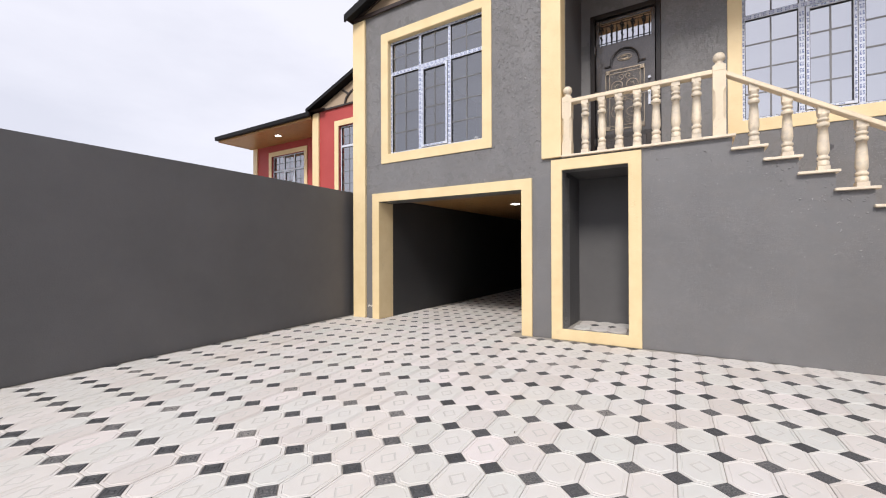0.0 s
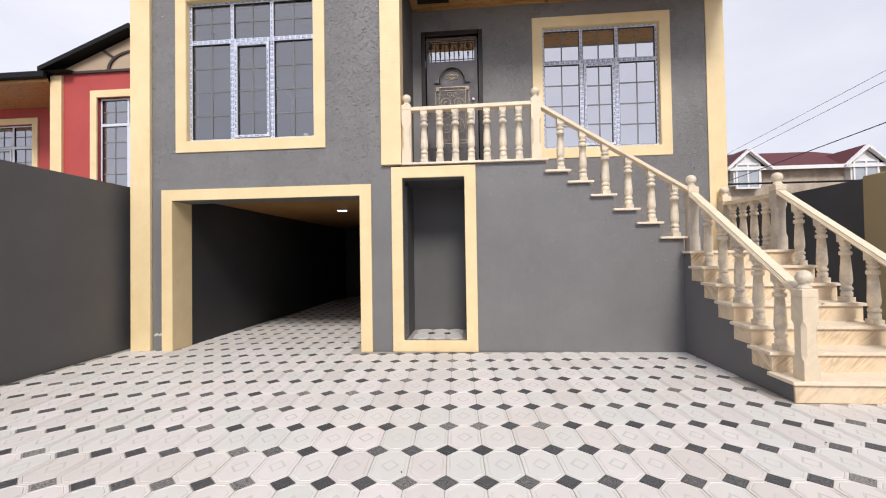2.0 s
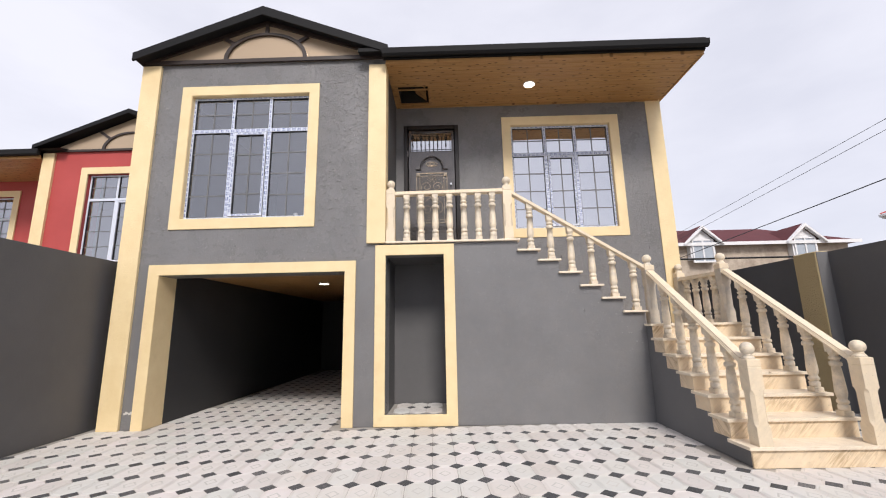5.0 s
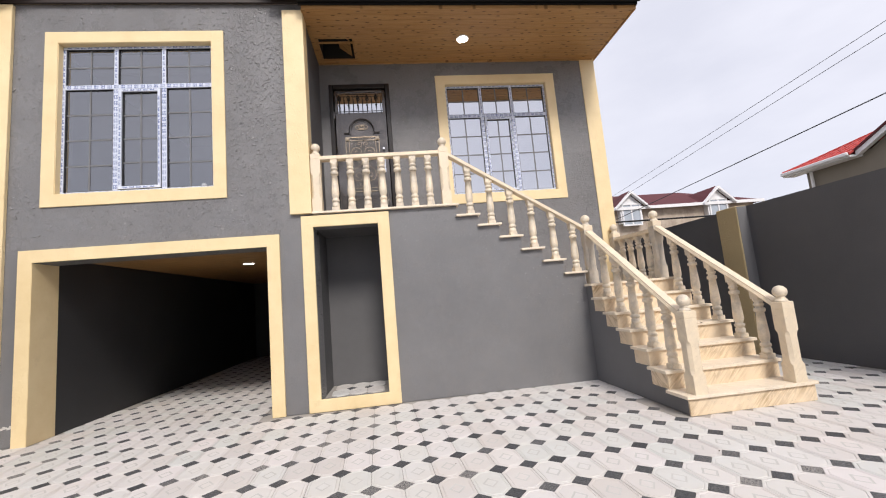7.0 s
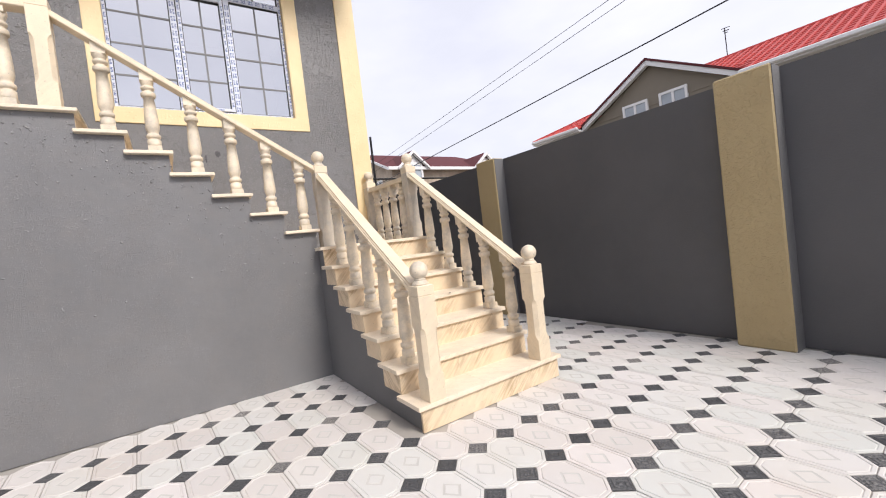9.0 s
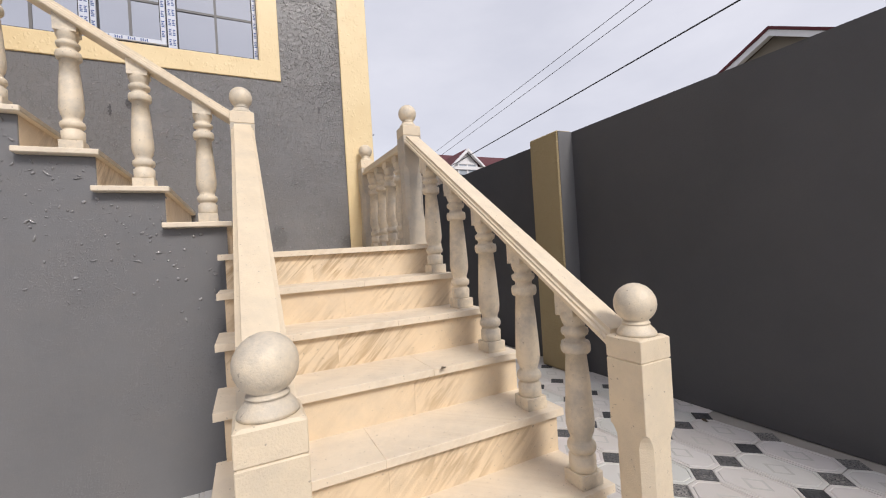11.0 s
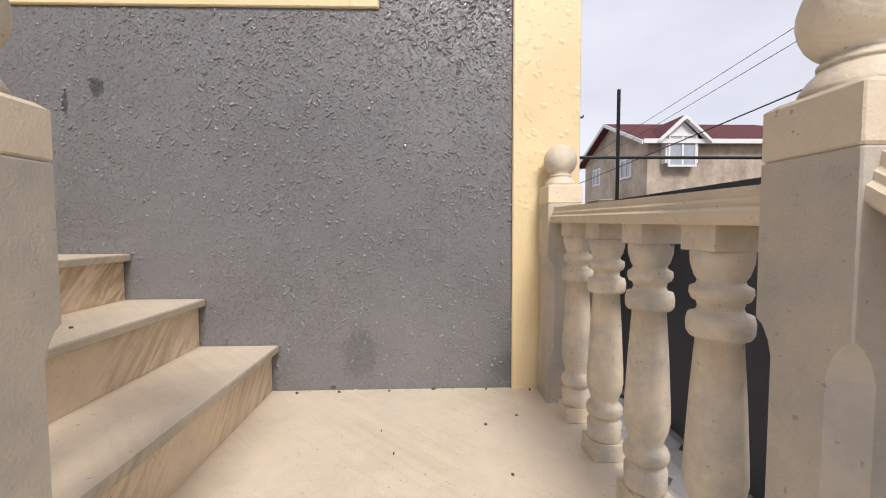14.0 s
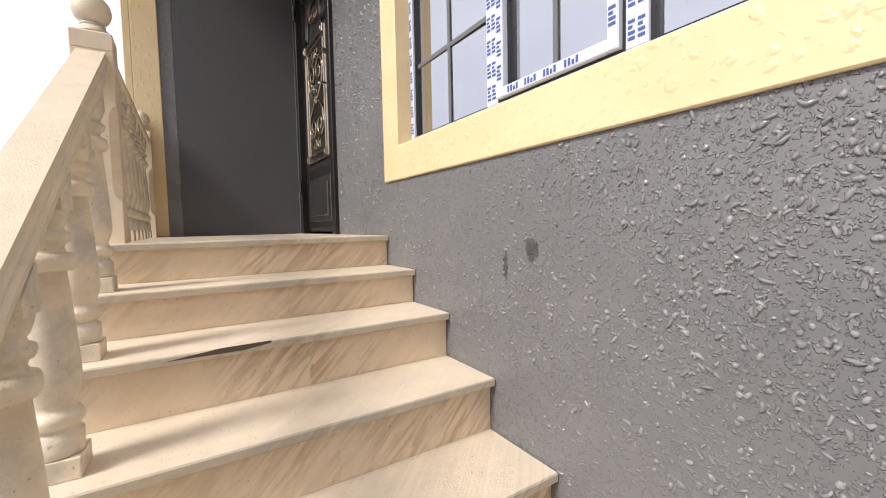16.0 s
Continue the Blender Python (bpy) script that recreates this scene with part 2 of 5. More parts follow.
def tile_material(joined):
    m = Mat("pale_concrete_tile_joined" if joined else "pale_concrete_tile", 0.6)
    v = m.mapped(world=True)
    r = m.island() if joined else m.random()
    tint = m.ramp(r, (0.0, (0.58, 0.545, 0.525)), (0.35, (0.67, 0.64, 0.62)), (0.7, (0.60, 0.605, 0.58)), (1.0, (0.70, 0.65, 0.64)))
    cloud = m.ramp(m.noise(9, 5, 0.6, v), (0.3, 0.0), (0.7, 1.0))
    col = m.mix(m.add(cloud, 0.22, "MULTIPLY"), tint, (0.52, 0.50, 0.47))
    dust = m.ramp(m.noise(1.1, 5, 0.6, v), (0.45, 0.0), (0.75, 1.0))
    col = m.mix(m.add(dust, 0.35, "MULTIPLY"), col, (0.60, 0.53, 0.45))
    m.colour(col)
    m.bump(m.add(m.noise(300, 3, 0.6, v), m.noise(40, 3, 0.5, v)), 0.001, 0.6)
    return m.m


def dot_material(joined):
    m = Mat("dark_concrete_tile_joined" if joined else "dark_concrete_tile", 0.5)
    v = m.mapped(world=True)
    r = m.island() if joined else m.random()
    tint = m.ramp(r, (0.0, (0.040, 0.042, 0.046)), (0.6, (0.065, 0.067, 0.072)), (0.85, (0.10, 0.10, 0.105)), (1.0, (0.22, 0.21, 0.20)))
    dust = m.ramp(m.noise(45, 4, 0.7, v), (0.5, 0.0), (0.75, 1.0))
    m.colour(m.mix(m.add(dust, 0.3, "MULTIPLY"), tint, (0.27, 0.26, 0.25)))
    m.bump(m.noise(250, 3, 0.6, v), 0.0015, 0.7)
    return m.m


def worn_material(joined):
    m = Mat("worn_inset_pattern_joined" if joined else "worn_inset_pattern", 0.6)
    v = m.mapped(world=True)
    r = m.island() if joined else m.random()
    tint = m.ramp(r, (0.0, (0.060, 0.062, 0.066)), (0.45, (0.11, 0.11, 0.115)), (0.8, (0.19, 0.185, 0.18)), (1.0, (0.36, 0.34, 0.32)))
    fleck = m.ramp(m.noise(95, 3, 0.65, v), (0.42, 0.0), (0.58, 1.0))
    m.colour(m.mix(fleck, tint, (0.045, 0.046, 0.050)))
    m.bump(m.noise(150, 3, 0.6, v), 0.002, 0.8)
    return m.m


WORN, WORN_J = worn_material(False), worn_material(True)
GROOVE = plain("greyed_tile_groove", (0.53, 0.515, 0.49), 0.75, 0, 0.25, 40, 0.001)
TILE, TILE_J, DOT, DOT_J = tile_material(False), tile_material(True), dot_material(False), dot_material(True)
GROUT = plain("sandy_grout", (0.36, 0.335, 0.305), 0.85, 0, 0.3, 20, 0.002)
GROUND = plain("dusty_ground", (0.30, 0.27, 0.22), 0.9, 0, 0.3, 10, 0.02)
BLACK = plain("black_roof_metal", (0.011, 0.011, 0.012), 0.6, 0.0, 0.2, spec=0.15)
BROWN = plain("dark_brown_trim", (0.035, 0.024, 0.020), 0.4)
COPPER = plain("copper_beige_panel", (0.50, 0.38, 0.26), 0.28, 0.5, 0.1, 10)


def door_material():
    m = Mat("dark_bronze_door_steel", 0.14, 0.8)
    v = m.mapped(world=True)
    m.colour(m.mix(m.noise(4, 5, 0.6, v), (0.10, 0.093, 0.09), (0.17, 0.158, 0.153)))
    m.rough(m.ramp(m.noise(9, 5, 0.65, v), (0.3, 0.12), (0.7, 0.26)))
    m.bump(m.add(m.noise(2.4, 2, 0.5, v), m.add(m.noise(120, 3, 0.6, v), 0.02, "MULTIPLY")), 0.03, 0.8)
    return m.m


DOORSTEEL = door_material()
DOORFRAME = plain("black_brown_door_frame", (0.022, 0.018, 0.017), 0.25, 0.2)
IRON = plain("black_wrought_iron", (0.012, 0.012, 0.012), 0.35, 0.4)
GOLD = plain("aged_gold_paint", (0.44, 0.37, 0.28), 0.24, 0.92, 0.25, 90)
HAMMERED = plain("dark_hammered_steel", (0.085, 0.078, 0.075), 0.22, 0.8, 0.3, 60, 0.004)
CHROME = plain("satin_chrome", (0.70, 0.70, 0.72), 0.22, 1.0, 0.05)
PVC = plain("white_window_profile", (0.62, 0.66, 0.76), 0.35, 0, 0.06)
FILM = plain("blue_film_print", (0.055, 0.10, 0.30), 0.4, 0, 0.2)
GASKET = plain("black_gasket", (0.012, 0.012, 0.014), 0.5)
SPACER = plain("grey_glazing_bar", (0.15, 0.15, 0.155), 0.5)
ROOM = plain("unlit_room_plaster", (0.32, 0.31, 0.30), 0.8)
# Near-black colour standing in for the unlit space above the hatch.
VOID_DARK = plain("painted_hatch_darkness", (0.02, 0.018, 0.016), 0.8)


def weathered_material():
    m = Mat("weathered_render", 0.85)
    v = m.mapped(world=True)
    tone = m.ramp(m.noise(0.9, 6, 0.7, v), (0.32, (0.27, 0.22, 0.175)), (0.5, (0.43, 0.36, 0.29)), (0.68, (0.57, 0.49, 0.40)))
    streaks = m.ramp(m.noise(1.0, 5, 0.65, m.mapped((2.2, 2.2, 0.5), world=True)), (0.50, 0.0), (0.70, 1.0))
    m.colour(m.mix(m.add(streaks, 0.4, "MULTIPLY"), tone, (0.20, 0.16, 0.13)))
    m.bump(m.noise(14, 5, 0.6, v), 0.02, 0.7)
    return m.m


RENDER_WALL = weathered_material()
TAUPE = plain("taupe_render", (0.20, 0.175, 0.14), 0.8, 0, 0.2, 8, 0.008)
MAROON = plain("maroon_roof_sheet", (0.085, 0.010, 0.014), 0.75, 0, 0.2, 12)
TILE_RED = plain("red_metal_roof_tile", (0.44, 0.050, 0.042), 0.55, 0, 0.2, 12)
WHITE = plain("white_trim_paint", (0.72, 0.72, 0.73), 0.45)
# Pale blue-grey colour standing in for sky brightness in the far panes.
PALE_PANE = plain("sky_pale_pane", (0.36, 0.40, 0.45), 0.08, 0, 0.3, 20)
CABLE = plain("black_cable", (0.03, 0.03, 0.035), 0.6)
RUBBLE = plain("brown_debris", (0.10, 0.075, 0.05), 0.8)
PATCH = plain("bare_plaster_patch", (0.55, 0.53, 0.50), 0.8)


def lamp_material():
    m = bpy.data.materials.new("lit_lamp_lens")
    m.use_nodes = True
    p = m.node_tree.nodes["Principled BSDF"]
    p.inputs["Base Color"].default_value = (0.9, 0.9, 0.88, 1)
    p.inputs["Emission Color"].default_value = (1.0, 0.97, 0.9, 1)
    p.inputs["Emission Strength"].default_value = 5.0
    return m


LENS = lamp_material()


def glass_material(name, ior, see):
    m = bpy.data.materials.new(name)
    m.use_nodes = True
    nt = m.node_tree
    nt.nodes.clear()
    out = nt.nodes.new("ShaderNodeOutputMaterial")
    tr = nt.nodes.new("ShaderNodeBsdfTransparent")
    tr.inputs["Color"].default_value = (see, see, see, 1)
    gl = nt.nodes.new("ShaderNodeBsdfGlossy")
    gl.inputs["Roughness"].default_value = 0.015
    gl.inputs["Color"].default_value = (0.95, 0.96, 1.0, 1)
    fr = nt.nodes.new("ShaderNodeFresnel")
    fr.inputs["IOR"].default_value = ior
    mx = nt.nodes.new("ShaderNodeMixShader")
    nt.links.new(fr.outputs["Fac"], mx.inputs["Fac"])
    nt.links.new(tr.outputs["BSDF"], mx.inputs[1])
    nt.links.new(gl.outputs["BSDF"], mx.inputs[2])
    nt.links.new(mx.outputs["Shader"], out.inputs["Surface"])
    return m


GLASS = glass_material("clear_window_glass", 3.3, 0.7)
GLASS_SHEEN = glass_material("dull_sheen_glass", 5.0, 0.6)
GLASS_COATED = glass_material("reflective_coated_glass", 10.0, 0.45)


# ---- mesh helpers ----
def box(bm, x0, x1, y0, y1, z0, z1, bevel=0.0):
    vs = [bm.verts.new((x, y, z)) for z in (z0, z1) for y in (y0, y1) for x in (x0, x1)]
    fs = [bm.faces.new([vs[i] for i in f]) for f in ((0, 2, 3, 1), (4, 5, 7, 6), (0, 1, 5, 4), (2, 6, 7, 3), (0, 4, 6, 2), (1, 3, 7, 5))]
    if bevel:
        es = list({e for f in fs for e in f.edges})
        bmesh.ops.bevel(bm, geom=es, offset=bevel, segments=1, affect="EDGES", profile=0.5)


def mesh_of(bm, name, material, smooth=False):
    if len(bm.faces) > 1:
        bmesh.ops.recalc_face_normals(bm, faces=bm.faces)
    me = bpy.data.meshes.new(name)
    bm.to_mesh(me)
    bm.free()
    for mt in material if isinstance(material, (list, tuple)) else (material,):
        me.materials.append(mt)
    if smooth:
        me.shade_smooth()
    return me


def thing(name, label, category, group="", kind="", at=(0, 0, 0)):
    ob = new(name)
    ob.location = at
    ob.empty_display_size = 0.1
    return tagged(ob, label, category, group, kind)


def part(name, bm, material, parent=None, label="", smooth=False, at=None):
    ob = new(name, mesh_of(bm, name, material, smooth))
    if at is not None:
        ob.location = at
    if parent is not None:
        ob.parent = parent
    if label:
        ob["label"] = label
    return ob


def put(name, me, parent, m, label=""):
    """Another object on a mesh that exists."""
    ob = new(name, me)
    ob.parent = parent
    ob.matrix_basis = m
    if label:
        ob["label"] = label
    return ob


def boxes(*rows, bevel=0.0):
    bm = bmesh.new()
    for r in rows:
        box(bm, *r, bevel=bevel)
    return bm


def structure(name, bm, material, label, category, smooth=False):
    return tagged(part(name, bm, material, smooth=smooth), label, category, kind="structure")


def sheet_wall(xs, zs, y0, y1, solid):
    """One closed wall mesh over a grid of x and z lines; solid(x, z) tells which cells are built."""
    bm = bmesh.new()
    xs, zs = sorted(set(xs)), sorted(set(zs))
    nx, nz = len(xs) - 1, len(zs) - 1
    on = {(i, k) for i in range(nx) for k in range(nz) if solid((xs[i] + xs[i + 1]) / 2, (zs[k] + zs[k + 1]) / 2)}
    made = {}

    def v(i, k, y):
        if (i, k, y) not in made:
            made[i, k, y] = bm.verts.new((xs[i], y, zs[k]))
        return made[i, k, y]
    for i, k in on:
        bm.faces.new((v(i, k, y0), v(i + 1, k, y0), v(i + 1, k + 1, y0), v(i, k + 1, y0)))
        bm.faces.new((v(i, k, y1), v(i, k + 1, y1), v(i + 1, k + 1, y1), v(i + 1, k, y1)))
        for di, dk, a, b in ((-1, 0, (i, k), (i, k + 1)), (1, 0, (i + 1, k), (i + 1, k + 1)), (0, -1, (i, k), (i + 1, k)), (0, 1, (i, k + 1), (i + 1, k + 1))):
            if (i + di, k + dk) not in on:
                bm.faces.new((v(*a, y0), v(*b, y0), v(*b, y1), v(*a, y1)))
    return bm


def wall_along_x(x0, x1, y0, y1, z0, z1, holes):
    """A wall that runs along x, left open at the holes (x0, x1, z0, z1)."""
    return sheet_wall([x0, x1] + [h[i] for h in holes for i in (0, 1)], [z0, z1] + [h[i] for h in holes for i in (2, 3)], y0, y1,
                      lambda x, z: not any(a < x < b and c < z < d for a, b, c, d in holes))


def lathe(bm, profile, seg=20, centre=(0, 0)):
    rings = []
    for z, r in profile:
        rings.append([bm.verts.new((centre[0] + r * math.cos(2 * math.pi * i / seg), centre[1] + r * math.sin(2 * math.pi * i / seg), z)) for i in range(seg)])
    for a, b in zip(rings, rings[1:]):
        for i in range(seg):
            bm.faces.new((a[i], a[(i + 1) % seg], b[(i + 1) % seg], b[i]))
    bm.faces.new(list(reversed(rings[0])))
    bm.faces.new(rings[-1])


def tube(bm, pts, r, seg=6):
    """A round bar along points."""
    pts = [Vector(p) for p in pts]
    rings = []
    for i, p in enumerate(pts):
        d = (pts[min(i + 1, len(pts) - 1)] - pts[max(i - 1, 0)]).normalized()
        a = d.orthogonal().normalized() if abs(d.y) > 0.9 else d.cross(Vector((0, 1, 0))).normalized()
        b = d.cross(a).normalized()
        rings.append([bm.verts.new(p + r * (math.cos(2 * math.pi * k / seg) * a + math.sin(2 * math.pi * k / seg) * b)) for k in range(seg)])
    for u, v in zip(rings, rings[1:]):
        for k in range(seg):
            bm.faces.new((u[k], u[(k + 1) % seg], v[(k + 1) % seg], v[k]))
    bm.faces.new(rings[0])
    bm.faces.new(rings[-1])


def prism(bm, poly, axis, lo, hi):
    """A polygon in the plane across an axis, drawn out from lo to hi. poly: pairs in the order of the two other axes."""
    def at(p, h):
        c = list(p)
        c.insert("xyz".index(axis), h)
        return bm.verts.new(c)
    a, b = [at(p, lo) for p in poly], [at(p, hi) for p in poly]
    n = len(poly)
    bm.faces.new(a)
    bm.faces.new(list(reversed(b)))
    for i in range(n):
        bm.faces.new((a[i], b[i], b[(i + 1) % n], a[(i + 1) % n]))


# ---- levels and lines of the plan ----
BAY_L, BAY_R = -3.15, 0.67          # the gabled bay
REC_Y, REC_R = 1.17, 5.50           # back wall of the porch and its outer corner
LAND_Z, PORCH_Z = 1.274, 2.505
UP_Z = (1.46, 1.65, 1.83, 2.02, 2.20, 2.352, 2.505)
UP_X0, UP_GO = 4.268, 0.2817
LOW_Y0, LOW_GO, LOW_R = -1.76, 0.2608, LAND_Z / 7
ST_L, ST_R = 4.27, 5.49
TREAD_R = (5.57, 5.485, 5.50, 5.495, 5.475, 5.462, 5.49)   # uneven outer ends of the lower treads
SOFFIT_Z = 5.30
WALL_T = 5.46
W1 = (-2.37, -0.52, 2.915, 4.91)
W2 = (2.755, 4.555, 2.93, 4.88)
GAR = (-2.575, 0.11, 0.0, 2.09)
NIC = (0.686, 1.513, 0.15, 2.305)


# ---- large structure ----
def ground():
    bm = bmesh.new()
    box(bm, -300, 300, -300, 300, -0.3, -0.06)
    structure("ground", bm, GROUND, "bare dusty ground stretching away around the houses", "ground")
    bm = boxes((-3.6, 7.4, -9.0, 9.0, -0.058, -0.006))
    structure("floor", bm, GROUT, "sandy grout bed under the courtyard tiles", "floor")


def own_house():
    holes = [(*W1[:2], W1[2], W1[3])]
    front = wall_along_x(BAY_L, BAY_R, 0.0, 0.26, PORCH_Z - 0.26, WALL_T, holes)
    structure("wall_front_upper", front, GREY, "grey textured stucco upper wall of the gabled bay", "wall")
    # lower wall with the garage opening, and the wall with the store niche stepped under the upper flight
    low = wall_along_x(BAY_L, NIC[0], 0, 0.36, 0, 2.245, [GAR])
    structure("wall_front_lower", low, GREY_SPARSE, "grey stucco lower wall around the garage opening", "wall")
    ends = [UP_X0 - k * UP_GO - 0.001 for k in range(7)]

    def stepped(x, z):
        if NIC[0] < x < NIC[1] and NIC[2] - 0.03 < z < NIC[3]:
            return False
        if x < NIC[0]:
            return z > 2.245
        k = sum(x < e for e in ends)
        return z < (UP_Z[k - 1] if k else LAND_Z) - 0.03
    st = sheet_wall([0.60, NIC[0], NIC[1], ST_L - 0.001] + ends, [0, NIC[2] - 0.03, 2.245, NIC[3], LAND_Z - 0.03] + [z - 0.03 for z in UP_Z], 0.0, 0.2, stepped)
    structure("wall_stair_front", st, GREY_SPARSE, "grey stucco wall stepping up under the outer stair flight", "wall")
    # porch wall
    dr = (0.815, 1.806, PORCH_Z, 4.91)
    back = wall_along_x(BAY_R - 0.2, REC_R - 0.02, REC_Y, REC_Y + 0.26, 0, WALL_T, [dr, W2])
    structure("wall_porch", back, GREY, "grey splattered stucco wall behind the porch and stairs", "wall")
    # Charcoal instead of the bay's stucco grey puts this side's shade into the colour.
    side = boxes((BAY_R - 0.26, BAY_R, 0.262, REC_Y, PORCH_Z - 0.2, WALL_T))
    structure("wall_bay_side", side, CHARCOAL, "grey side wall of the bay beside the door, shade put into its darker colour", "wall")
    rest = boxes((BAY_L, BAY_L + 0.2, 0.362, 8.0, 0, WALL_T), (REC_R - 0.26, REC_R - 0.02, REC_Y + 0.262, 8.0, 0, WALL_T), (BAY_L, REC_R - 0.02, 8.0, 8.25, 0, WALL_T))
    structure("wall_house_rear", rest, GREY_PLAIN, "grey painted side and rear walls of the house", "wall")
    # rooms behind the windows
    rm = boxes((BAY_L + 0.2, BAY_R - 0.26, 4.5, 4.6, 2.4, 5.4), (BAY_L + 0.2, 5.2, 1.44, 8.0, 2.40, 2.47), (BAY_L + 0.2, BAY_R - 0.27, 0.27, 1.43, 2.40, 2.47),
               (2.2, 2.3, 1.44, 5.0, 2.48, 5.3), (2.3, 5.2, 4.6, 4.7, 2.48, 5.3))
    structure("wall_rooms", rm, ROOM, "bare plastered walls of the unlit rooms indoors", "wall")
    structure("ceiling_rooms", boxes((BAY_L + 0.2, 5.23, 1.44, 8.0, 5.32, 5.40), (BAY_L + 0.21, BAY_R - 0.27, 0.27, 1.43, 5.32, 5.40)), ROOM, "plain plaster ceiling of the rooms indoors", "ceiling")
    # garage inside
    # Wall colour carries the gloom of the deep interior.
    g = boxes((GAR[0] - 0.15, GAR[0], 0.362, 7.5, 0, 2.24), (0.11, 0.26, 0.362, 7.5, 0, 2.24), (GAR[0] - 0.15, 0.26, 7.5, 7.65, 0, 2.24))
    structure("wall_garage", g, GARAGE_SHADE, "grey garage walls with the interior shade put into their colour", "wall")
    c = bmesh.new()
    n = 26
    for i in range(n):
        y0 = 0.362 + i * (7.13 / n)
        box(c, GAR[0] + 0.002, 0.108, y0, y0 + 7.13 / n - 0.006, 2.17, 2.19, 0.002)
    structure("ceiling_garage", c, WOOD, "varnished pine board ceiling of the garage", "ceiling")
    nb = boxes((NIC[0] - 0.1, NIC[0], 0.362, 1.0, 0.0, 2.45), (NIC[1], NIC[1] + 0.1, 0.202, 1.0, 0.0, 2.45), (NIC[0], NIC[1], 0.92, 1.0, 0.0, 2.45), (NIC[0], NIC[1], 0.202, 0.92, 2.31, 2.45))
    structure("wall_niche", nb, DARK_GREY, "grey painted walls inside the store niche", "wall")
    structure("floor_niche", boxes((NIC[0] + 0.002, NIC[1] - 0.002, 0.202, 0.918, 0.0, 0.122)), GROUT, "raised bed under the niche tiles", "floor")


def frame_trim(name, x0, x1, z0, z1, w, y0, y1, label, bottom=True, parent=None):
    """A flat band around an opening: bands butt end to end."""
    bm = bmesh.new()
    e = 0.004
    if bottom:
        rings = []
        for o, yy in ((w, y1), (w, y0 + e), (w - e, y0), (e, y0), (0.0, y0 + e), (0.0, y1)):
            rings.append([bm.verts.new((x, yy, z)) for x, z in ((x0 - o, z0 - o), (x1 + o, z0 - o), (x1 + o, z1 + o), (x0 - o, z1 + o))])
        for a, b in zip(rings, rings[1:] + rings[:1]):
            for i in range(4):
                bm.faces.new((a[i], a[(i + 1) % 4], b[(i + 1) % 4], b[i]))
    else:
        prism(bm, [(x0 - w, z0), (x0, z0), (x0, z1), (x1, z1), (x1, z0), (x1 + w, z0), (x1 + w, z1 + w), (x0 - w, z1 + w)], "y", y0, y1)
    return structure(name, bm, CREAM, label, "trim")


def trims():
    frame_trim("trim_window_bay", *W1, 0.155, -0.020, -0.001, "cream painted band around the bay window")
    frame_trim("trim_window_porch", *W2, 0.157, REC_Y - 0.014, REC_Y - 0.001, "cream painted band around the porch window")
    frame_trim("trim_garage", GAR[0], GAR[1], 0.0, GAR[3], 0.15, -0.034, -0.001, "cream painted band around the garage opening", False)
    frame_trim("trim_niche", NIC[0], NIC[1], NIC[2], NIC[3], 0.149, -0.034, -0.001, "cream painted band around the store niche")
    jam = boxes((GAR[0], GAR[0] + 0.006, -0.03, 0.361, 0, GAR[3] - 0.006), (GAR[1] - 0.006, GAR[1], -0.03, 0.361, 0, GAR[3] - 0.006))
    structure("trim_garage_jamb", jam, CREAM, "cream painted jambs of the garage opening", "trim")
    for n, w, y in (("trim_reveal_bay", W1, 0.0), ("trim_reveal_porch", W2, REC_Y)):
        b = boxes((w[0], w[0] + 0.006, y - 0.010, y + 0.13, w[2], w[3]), (w[1] - 0.006, w[1], y - 0.010, y + 0.13, w[2], w[3]),
                  (w[0] + 0.006, w[1] - 0.006, y - 0.010, y + 0.13, w[3] - 0.006, w[3]), (w[0] + 0.006, w[1] - 0.006, y - 0.010, y + 0.13, w[2], w[2] + 0.006))
        structure(n, b, CREAM, "cream painted reveal of the window opening", "trim")
    p = boxes((BAY_L - 0.03, -2.885, -0.05, -0.001, 0, WALL_T - 0.03), (BAY_L - 0.03, BAY_L - 0.001, -0.001, 0.3, 0, WALL_T - 0.03), bevel=0.005)
    structure("trim_corner_bay", p, CREAM, "cream painted corner pilaster of the bay", "trim")
    p = boxes((0.41, BAY_R + 0.012, -0.05, -0.001, PORCH_Z - 0.02, WALL_T - 0.12), (BAY_R + 0.001, BAY_R + 0.012, -0.001, 0.17, PORCH_Z + 0.005, SOFFIT_Z), bevel=0.004)
    structure("trim_pilaster_porch", p, CREAM, "cream painted pilaster at the porch edge", "trim")
    p = boxes((5.233, REC_R, REC_Y - 0.018, REC_Y - 0.001, 0, SOFFIT_Z), (REC_R - 0.018, REC_R, REC_Y - 0.001, REC_Y + 0.4, 0, SOFFIT_Z), bevel=0.004)
    structure("trim_corner_porch", p, CREAM, "cream painted corner pilaster behind the landing", "trim")


